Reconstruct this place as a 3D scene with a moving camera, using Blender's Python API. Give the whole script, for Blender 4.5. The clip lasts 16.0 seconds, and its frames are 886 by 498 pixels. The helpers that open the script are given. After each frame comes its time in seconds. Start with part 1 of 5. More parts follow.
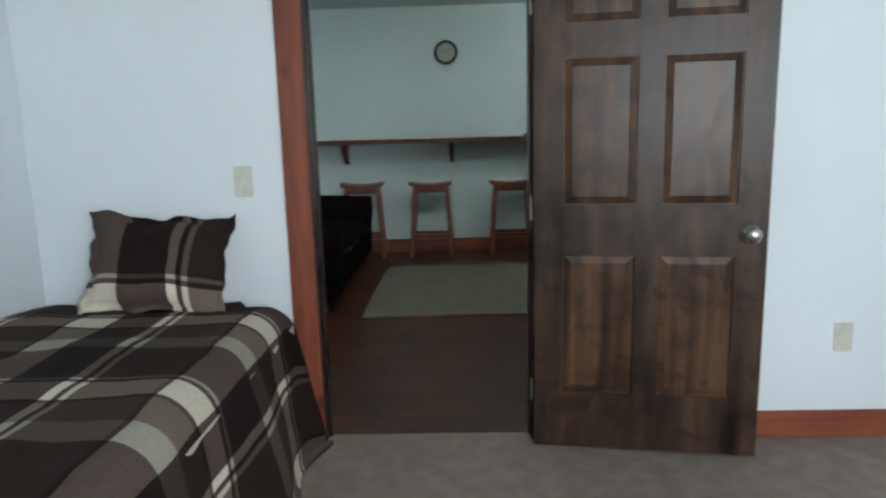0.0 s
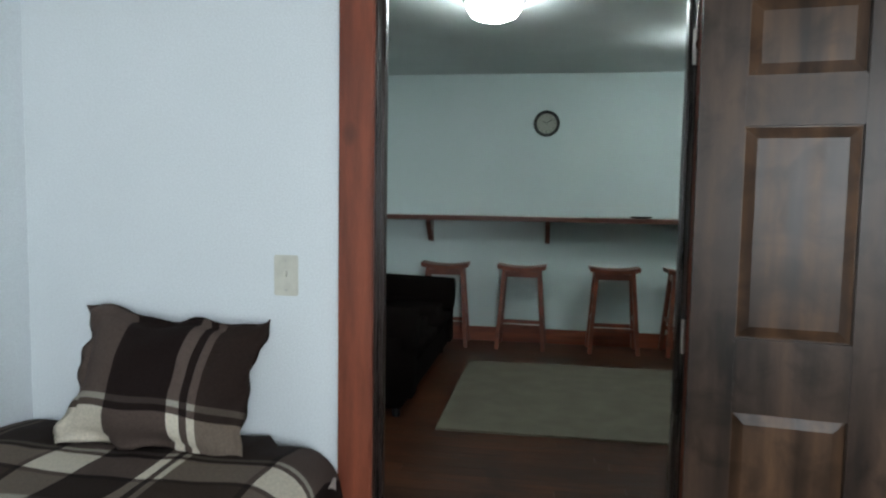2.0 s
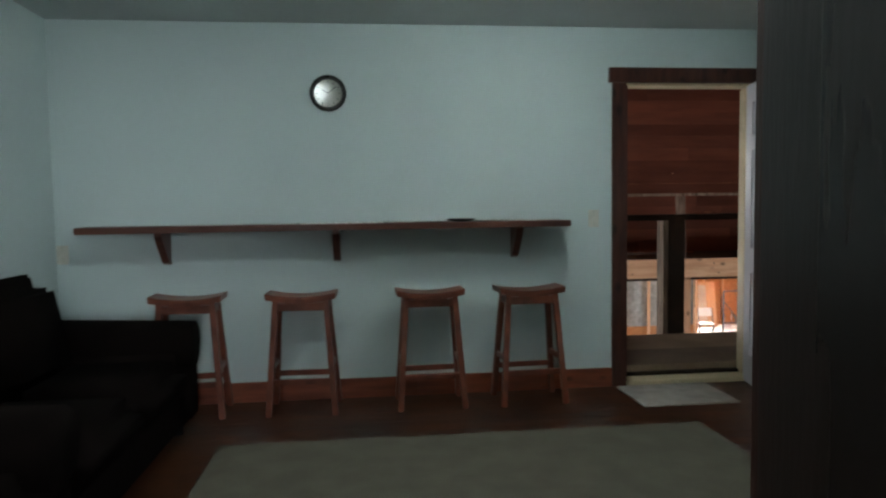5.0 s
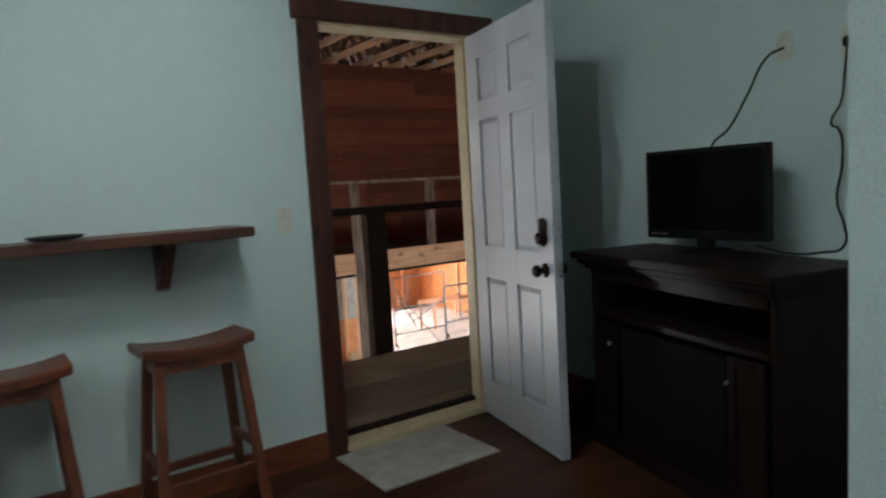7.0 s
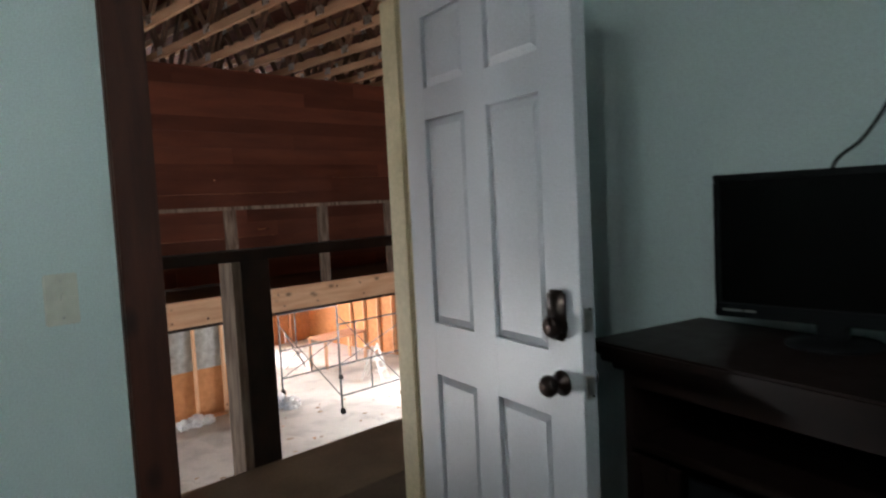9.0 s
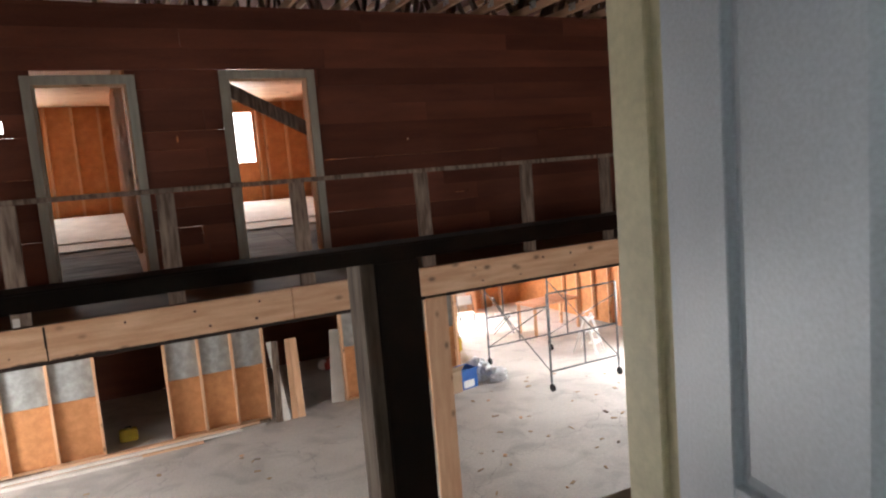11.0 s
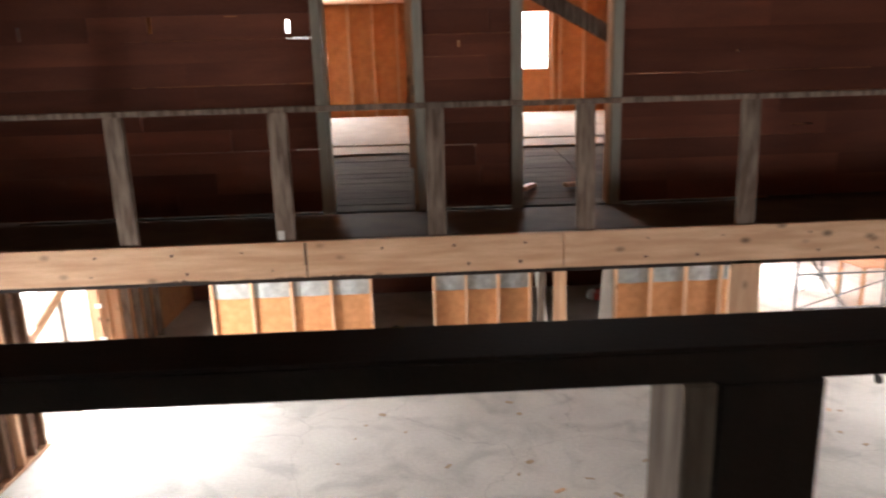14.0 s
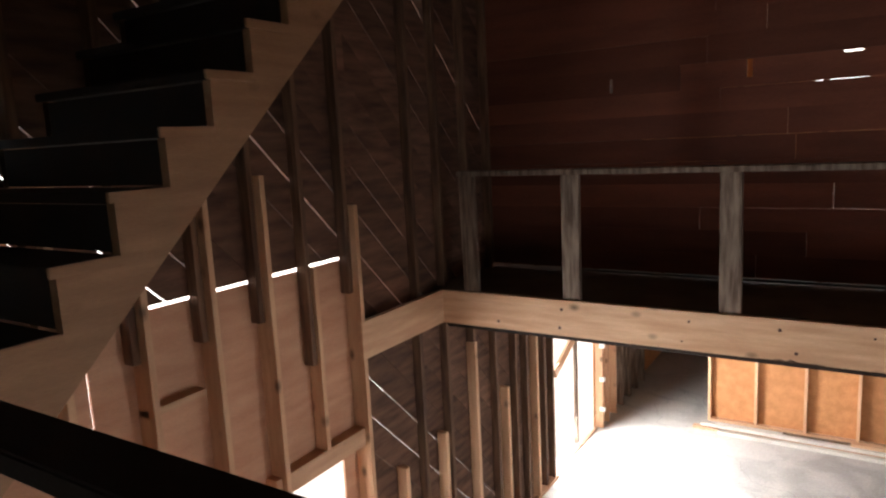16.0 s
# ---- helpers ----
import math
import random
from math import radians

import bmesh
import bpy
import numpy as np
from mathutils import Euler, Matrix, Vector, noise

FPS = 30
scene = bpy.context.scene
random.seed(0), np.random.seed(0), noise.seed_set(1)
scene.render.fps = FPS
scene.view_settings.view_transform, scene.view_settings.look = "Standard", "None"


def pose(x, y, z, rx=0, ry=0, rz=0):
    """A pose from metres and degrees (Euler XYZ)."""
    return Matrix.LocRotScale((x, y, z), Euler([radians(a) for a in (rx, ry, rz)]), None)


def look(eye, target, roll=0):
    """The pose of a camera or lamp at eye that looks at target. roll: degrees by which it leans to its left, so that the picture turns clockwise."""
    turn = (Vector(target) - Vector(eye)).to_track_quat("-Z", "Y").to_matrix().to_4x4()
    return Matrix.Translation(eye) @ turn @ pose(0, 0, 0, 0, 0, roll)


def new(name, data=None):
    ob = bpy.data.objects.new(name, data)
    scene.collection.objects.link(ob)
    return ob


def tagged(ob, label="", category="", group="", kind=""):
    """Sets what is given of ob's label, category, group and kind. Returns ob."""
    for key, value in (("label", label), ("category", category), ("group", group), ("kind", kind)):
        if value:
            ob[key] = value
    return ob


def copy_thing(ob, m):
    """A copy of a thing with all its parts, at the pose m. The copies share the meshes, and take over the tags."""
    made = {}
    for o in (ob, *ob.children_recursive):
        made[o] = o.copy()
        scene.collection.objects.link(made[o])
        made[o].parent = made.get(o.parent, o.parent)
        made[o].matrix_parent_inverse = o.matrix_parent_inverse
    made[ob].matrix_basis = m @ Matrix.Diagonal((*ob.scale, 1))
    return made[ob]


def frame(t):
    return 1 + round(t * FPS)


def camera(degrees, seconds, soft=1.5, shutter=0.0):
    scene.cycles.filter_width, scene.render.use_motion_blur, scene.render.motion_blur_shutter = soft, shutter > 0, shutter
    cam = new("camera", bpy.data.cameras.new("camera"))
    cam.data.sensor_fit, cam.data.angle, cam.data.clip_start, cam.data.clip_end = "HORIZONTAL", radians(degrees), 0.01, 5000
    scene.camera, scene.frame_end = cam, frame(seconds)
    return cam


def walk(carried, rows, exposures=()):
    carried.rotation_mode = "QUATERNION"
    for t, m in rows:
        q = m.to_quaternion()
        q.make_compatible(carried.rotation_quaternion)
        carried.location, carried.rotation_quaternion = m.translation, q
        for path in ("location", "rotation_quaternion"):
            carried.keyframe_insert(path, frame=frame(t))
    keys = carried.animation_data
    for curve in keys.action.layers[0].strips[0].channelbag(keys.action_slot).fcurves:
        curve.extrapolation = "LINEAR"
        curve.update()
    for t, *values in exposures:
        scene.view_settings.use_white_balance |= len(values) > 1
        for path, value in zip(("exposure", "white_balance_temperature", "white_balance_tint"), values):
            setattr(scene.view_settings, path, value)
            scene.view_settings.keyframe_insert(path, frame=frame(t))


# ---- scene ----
cam = camera(66.6, 16.0, soft=2.2, shutter=0.3)
PATH = [
    (0, (0.162, -2.581, 1.265), (0.103, -0.614, 0.907), -1.5),
    (0.5, (0.19, -2.567, 1.289), (-0.078, -0.612, 0.967), -1.4),
    (1, (0.115, -2.383, 1.288), (-0.008, -0.396, 1.102), -0.9),
    (1.5, (0.118, -2.163, 1.298), (-0.072, -0.178, 1.144), 0.1),
    (2, (0.064, -1.847, 1.305), (-0.239, 0.124, 1.154), 0.9),
    (2.5, (-0.011, -1.522, 1.317), (-0.198, 0.46, 1.129), -1.2),
    (3, (0.0, -1.178, 1.336), (-0.235, 0.797, 1.12), -0.9),
    (3.5, (-0.013, -0.861, 1.35), (-0.16, 1.122, 1.134), -1.0),
    (5.8, (0.459, 0.444, 1.208), (0.985, 2.371, 1.122), -0.7),
    (6, (0.479, 0.629, 1.217), (1.117, 2.522, 1.119), -0.7),
    (6.5, (0.496, 1.05, 1.237), (1.481, 2.782, 1.069), -1.9),
    (7, (0.616, 1.382, 1.272), (1.755, 3.015, 1.083), -3.3),
    (7.5, (0.647, 1.725, 1.281), (2.081, 3.109, 1.104), -3.2),
    (8, (0.81, 1.986, 1.277), (2.299, 3.294, 1.006), -4.1),
    (8.5, (1.11, 2.305, 1.298), (2.485, 3.73, 1.015), -4.0),
    (9, (1.335, 2.588, 1.331), (2.733, 4.011, 1.192), -2.9),
    (9.5, (1.601, 2.945, 1.335), (2.773, 4.56, 1.203), -2.9),
    (11.8, (2.318, 3.999, 1.45), (3.079, 5.829, 1.179), -4.8),
    (12, (2.349, 4.139, 1.502), (3.035, 5.997, 1.218), -4.8),
    (12.5, (2.47, 4.327, 1.476), (2.913, 6.254, 1.174), -3.9),
    (13, (2.501, 4.346, 1.5), (2.975, 6.237, 1.051), -2.2),
    (13.5, (2.412, 4.581, 1.494), (2.773, 6.501, 1.066), -0.8),
    (14, (2.48, 4.7, 1.497), (2.552, 6.645, 1.036), -1.7),
    (14.5, (2.275, 5.062, 1.421), (1.898, 6.988, 1.034), -3.5),
    (15, (2.057, 5.077, 1.519), (1.493, 6.959, 1.143), -3.3),
    (15.5, (1.344, 5.052, 1.652), (0.323, 6.743, 1.341), -3.7),
    (16, (1.022, 4.994, 1.663), (-0.033, 6.663, 1.346), -2.9),
]
walk(cam, [(t, look(eye, target, roll)) for t, eye, target, roll in PATH],
     exposures=[(0, 0.1), (3.7, 0.1), (5.8, 0.0), (7.0, 0.1), (8.0, 0.2), (8.8, 0.05), (9.7, 0.0), (11.8, -0.15), (12.5, 0.0), (14.0, 0.2), (15.0, -0.2), (15.5, -0.3), (16, -0.35)])

# ---- world and light ----
world = bpy.data.worlds.new("world")
scene.world = world
world.use_nodes = True
wn = world.node_tree.nodes
sky = wn.new("ShaderNodeTexSky")
sky.sky_type = 'NISHITA'
sky.sun_disc = False
sky.sun_elevation, sky.sun_rotation = radians(40), radians(250)
wn["Background"].inputs["Strength"].default_value = 0.15
world.node_tree.links.new(sky.outputs[0], wn["Background"].inputs[0])


def lamp(name, kind, m, power, color=(1, 1, 1), size=(1, 1)):
    d = bpy.data.lights.new(name, kind)
    d.energy, d.color = power, color
    if kind == 'AREA':
        d.shape, d.size, d.size_y = 'RECTANGLE', size[0], size[1]
    elif kind == 'SUN':
        d.angle = size[0]
    else:
        d.shadow_soft_size = size[0]
    ob = new(name, d)
    ob.matrix_world = m
    return ob


lamp("sun", 'SUN', look((-8, 4, 10), (0, 8, 0)), 1.2, (1, 0.95, 0.88), (radians(12), 0))
COOL = (0.86, 0.94, 1.0)
lamp("bedroom_window_light", 'AREA', look((1.2, -4.05, 1.5), (0.6, 0, 1.3)), 92, COOL, (1.3, 1.2))
lamp("barn_door_light", 'AREA', look((-2.02, 13.2, -1.4), (3, 12, -2.4)), 320, (0.95, 0.98, 1.0), (1.5, 2.0))
lamp("side_window_light", 'AREA', look((12.3, 12.7, -1.1), (7, 11.5, -2.6)), 420, (0.95, 0.98, 1.0), (1.7, 1.3))
lamp("rear_window_light", 'AREA', look((9.2, 19.8, -1.0), (8.6, 13, -2.6)), 650, (0.95, 0.98, 1.0), (1.6, 1.2))
lamp("loft_window_light", 'AREA', look((4.2, 16.35, 2.2), (3.6, 11, 1.2)), 80, (0.97, 0.98, 1.0), (0.9, 1.0))
lamp("loft_window_light_2", 'AREA', look((0.7, 16.35, 2.2), (2.0, 11, 1.0)), 75, (0.97, 0.98, 1.0), (0.8, 1.0))
lamp("low_window_light", 'AREA', look((-2.02, 8.2, -1.3), (2, 9, -2.5)), 170, (0.95, 0.98, 1.0), (0.8, 1.1))

# added lamp below the landing, out of view, brightens the gallery front
lamp("front_window_light", 'AREA', look((6.5, 4.5, -1.3), (5.0, 11, 0.2)), 90, (0.95, 0.98, 1.0), (3.8, 1.6))

# ---- materials ----
def darken(nt, color, value, lo, hi, least):
    """The colour times a factor that climbs from least to 1 as value goes from lo to hi."""
    k = nt.nodes.new("ShaderNodeMapRange")
    k.inputs[1].default_value, k.inputs[2].default_value, k.inputs[3].default_value, k.inputs[4].default_value = lo, hi, least, 1.0
    mx = nt.nodes.new("ShaderNodeMix")
    mx.data_type, mx.blend_type = 'RGBA', 'MULTIPLY'
    mx.inputs[0].default_value = 1.0
    nt.links.new(value, k.inputs[0]), nt.links.new(color, mx.inputs[6]), nt.links.new(k.outputs[0], mx.inputs[7])
    return mx.outputs[2]


def mat(name, a, b=None, rough=0.6, scale=8.0, bump=0.15, metal=0.0, stretch=(1, 1, 1), detail=6.0, rnd=0.0, fine=60.0, lo=0.35, hi=0.68, spec=0.5, dist=0.01, coords="Object", knots=0.0, blotch=0.0, faint=0.45, cracks=0.0):
    m = bpy.data.materials.new(name)
    m.use_nodes = True
    nt = m.node_tree
    n, l = nt.nodes, nt.links
    p = n["Principled BSDF"]
    p.inputs["Roughness"].default_value, p.inputs["Metallic"].default_value = rough, metal
    p.inputs["Specular IOR Level"].default_value = spec
    b = b or tuple(c * 0.8 for c in a)
    tc, mp = n.new("ShaderNodeTexCoord"), n.new("ShaderNodeMapping")
    mp.inputs["Scale"].default_value = stretch
    l.new(tc.outputs[coords], mp.inputs[0])
    oi = n.new("ShaderNodeObjectInfo")
    l.new(oi.outputs["Random"], mp.inputs["Location"]) if rnd else None
    t1 = n.new("ShaderNodeTexNoise")
    t1.inputs["Scale"].default_value, t1.inputs["Detail"].default_value = scale, detail
    t2 = n.new("ShaderNodeTexNoise")
    t2.inputs["Scale"].default_value, t2.inputs["Detail"].default_value = fine, 4
    l.new(mp.outputs[0], t1.inputs[0]), l.new(mp.outputs[0], t2.inputs[0])
    ramp = n.new("ShaderNodeValToRGB")
    e = ramp.color_ramp.elements
    e[0].position, e[0].color = lo, (*b, 1)
    e[1].position, e[1].color = hi, (*a, 1)
    l.new(t1.outputs[0], ramp.inputs[0])
    col = ramp.outputs[0]
    mix = n.new("ShaderNodeMix")
    mix.data_type, mix.blend_type = 'RGBA', 'MULTIPLY'
    mix.inputs[0].default_value = 0.35
    l.new(col, mix.inputs[6]), l.new(t2.outputs["Fac"], mix.inputs[7])
    gain = n.new("ShaderNodeHueSaturation")
    l.new(mix.outputs[2], gain.inputs["Color"])
    gain.inputs["Value"].default_value = 1.2
    if rnd:
        mr = n.new("ShaderNodeMapRange")
        mr.inputs[3].default_value, mr.inputs[4].default_value = 1.2 - rnd, 1.2 + rnd
        l.new(oi.outputs["Random"], mr.inputs[0]), l.new(mr.outputs[0], gain.inputs["Value"])
    out = gain.outputs[0]
    if knots:
        vo = n.new("ShaderNodeTexVoronoi")
        vo.inputs["Scale"].default_value = knots
        mk = n.new("ShaderNodeMapping")
        mk.inputs["Scale"].default_value = tuple(0.6 + 0.4 * (c > 1) for c in stretch)
        l.new(tc.outputs[coords], mk.inputs[0]), l.new(mk.outputs[0], vo.inputs["Vector"])
        out = darken(nt, out, vo.outputs["Distance"], 0.05, 0.19, 0.3)
    if blotch:
        bl = n.new("ShaderNodeTexNoise")
        bl.inputs["Scale"].default_value, bl.inputs["Detail"].default_value, bl.inputs["Distortion"].default_value = blotch, 7, 1.2
        l.new(tc.outputs[coords], bl.inputs[0])
        out = darken(nt, out, bl.outputs["Fac"], 0.34, 0.52, faint)
    if cracks:
        bend = n.new("ShaderNodeTexNoise")
        bend.inputs["Scale"].default_value, bend.inputs["Detail"].default_value = 1.6, 5
        addv = n.new("ShaderNodeVectorMath")
        addv.operation = 'MULTIPLY_ADD'
        addv.inputs[1].default_value = (0.9, 0.9, 0.9)
        cr = n.new("ShaderNodeTexVoronoi")
        cr.feature = 'DISTANCE_TO_EDGE'
        cr.inputs["Scale"].default_value = cracks
        l.new(tc.outputs[coords], bend.inputs[0]), l.new(bend.outputs["Color"], addv.inputs[0]), l.new(tc.outputs[coords], addv.inputs[2])
        l.new(addv.outputs[0], cr.inputs["Vector"])
        out = darken(nt, out, cr.outputs["Distance"], 0.0, 0.005, 0.72)
    l.new(out, p.inputs["Base Color"])
    rr = n.new("ShaderNodeMapRange")
    rr.inputs[3].default_value, rr.inputs[4].default_value = max(rough - 0.1, 0.02), min(rough + 0.12, 1)
    l.new(t1.outputs["Fac"], rr.inputs[0]), l.new(rr.outputs[0], p.inputs["Roughness"])
    if bump:
        bp = n.new("ShaderNodeBump")
        bp.inputs["Strength"].default_value, bp.inputs["Distance"].default_value = bump, dist
        add = n.new("ShaderNodeMath")
        add.operation = 'ADD'
        l.new(t1.outputs["Fac"], add.inputs[0]), l.new(t2.outputs["Fac"], add.inputs[1])
        l.new(add.outputs[0], bp.inputs["Height"]), l.new(bp.outputs[0], p.inputs["Normal"])
    return m


def glow(name, color, strength):
    m = bpy.data.materials.new(name)
    m.use_nodes = True
    p = m.node_tree.nodes["Principled BSDF"]
    p.inputs["Base Color"].default_value = (0.9, 0.9, 0.9, 1)
    p.inputs["Emission Color"].default_value = (*color, 1)
    p.inputs["Emission Strength"].default_value = strength
    return m


def plaid(name):
    """Brown, black, grey and cream checked cloth, in bands along two axes."""
    m = bpy.data.materials.new(name)
    m.use_nodes = True
    n, l = m.node_tree.nodes, m.node_tree.links
    p = n["Principled BSDF"]
    p.inputs["Roughness"].default_value = 0.9
    p.inputs["Specular IOR Level"].default_value = 0.15
    uv = n.new("ShaderNodeUVMap")
    sep = n.new("ShaderNodeSeparateXYZ")
    l.new(uv.outputs[0], sep.inputs[0])
    cols = []
    black, brown, grey, cream, white = (0.10, 0.075, 0.07), (0.18, 0.145, 0.125), (0.36, 0.35, 0.32), (0.72, 0.68, 0.61), (0.85, 0.82, 0.74)
    across = ((0, white), (0.05, black), (0.08, cream), (0.11, brown), (0.47, black), (0.50, cream), (0.72, black))
    along = ((0, black), (0.38, grey), (0.41, black), (0.44, cream), (0.62, black), (0.65, brown), (0.84, grey))
    for axis, bands in ((0, across), (1, along)):
        fr = n.new("ShaderNodeMath")
        fr.operation = 'FRACT'
        l.new(sep.outputs[axis], fr.inputs[0])
        r = n.new("ShaderNodeValToRGB")
        r.color_ramp.interpolation = 'CONSTANT'
        e = r.color_ramp.elements
        for k, (pos, c) in enumerate(bands):
            el = e[k] if k < 2 else e.new(pos)
            el.position, el.color = pos, (*c, 1)
        l.new(fr.outputs[0], r.inputs[0])
        cols.append(r.outputs[0])
    both = n.new("ShaderNodeMix")
    both.data_type, both.blend_type = 'RGBA', 'MULTIPLY'
    both.inputs[0].default_value = 1.0
    l.new(cols[0], both.inputs[6]), l.new(cols[1], both.inputs[7])
    root = n.new("ShaderNodeGamma")
    root.inputs[1].default_value = 0.95
    l.new(both.outputs[2], root.inputs[0])
    tc = n.new("ShaderNodeTexCoord")
    wv = n.new("ShaderNodeTexNoise")
    wv.inputs["Scale"].default_value = 160
    l.new(tc.outputs["Object"], wv.inputs[0])
    mul = n.new("ShaderNodeMix")
    mul.data_type, mul.blend_type = 'RGBA', 'MULTIPLY'
    mul.inputs[0].default_value = 0.45
    l.new(root.outputs[0], mul.inputs[6]), l.new(wv.outputs["Fac"], mul.inputs[7])
    hs = n.new("ShaderNodeHueSaturation")
    hs.inputs["Value"].default_value = 1.35
    l.new(mul.outputs[2], hs.inputs["Color"]), l.new(hs.outputs[0], p.inputs["Base Color"])
    bp = n.new("ShaderNodeBump")
    bp.inputs["Strength"].default_value, bp.inputs["Distance"].default_value = 0.3, 0.002
    l.new(wv.outputs["Fac"], bp.inputs["Height"]), l.new(bp.outputs[0], p.inputs["Normal"])
    return m


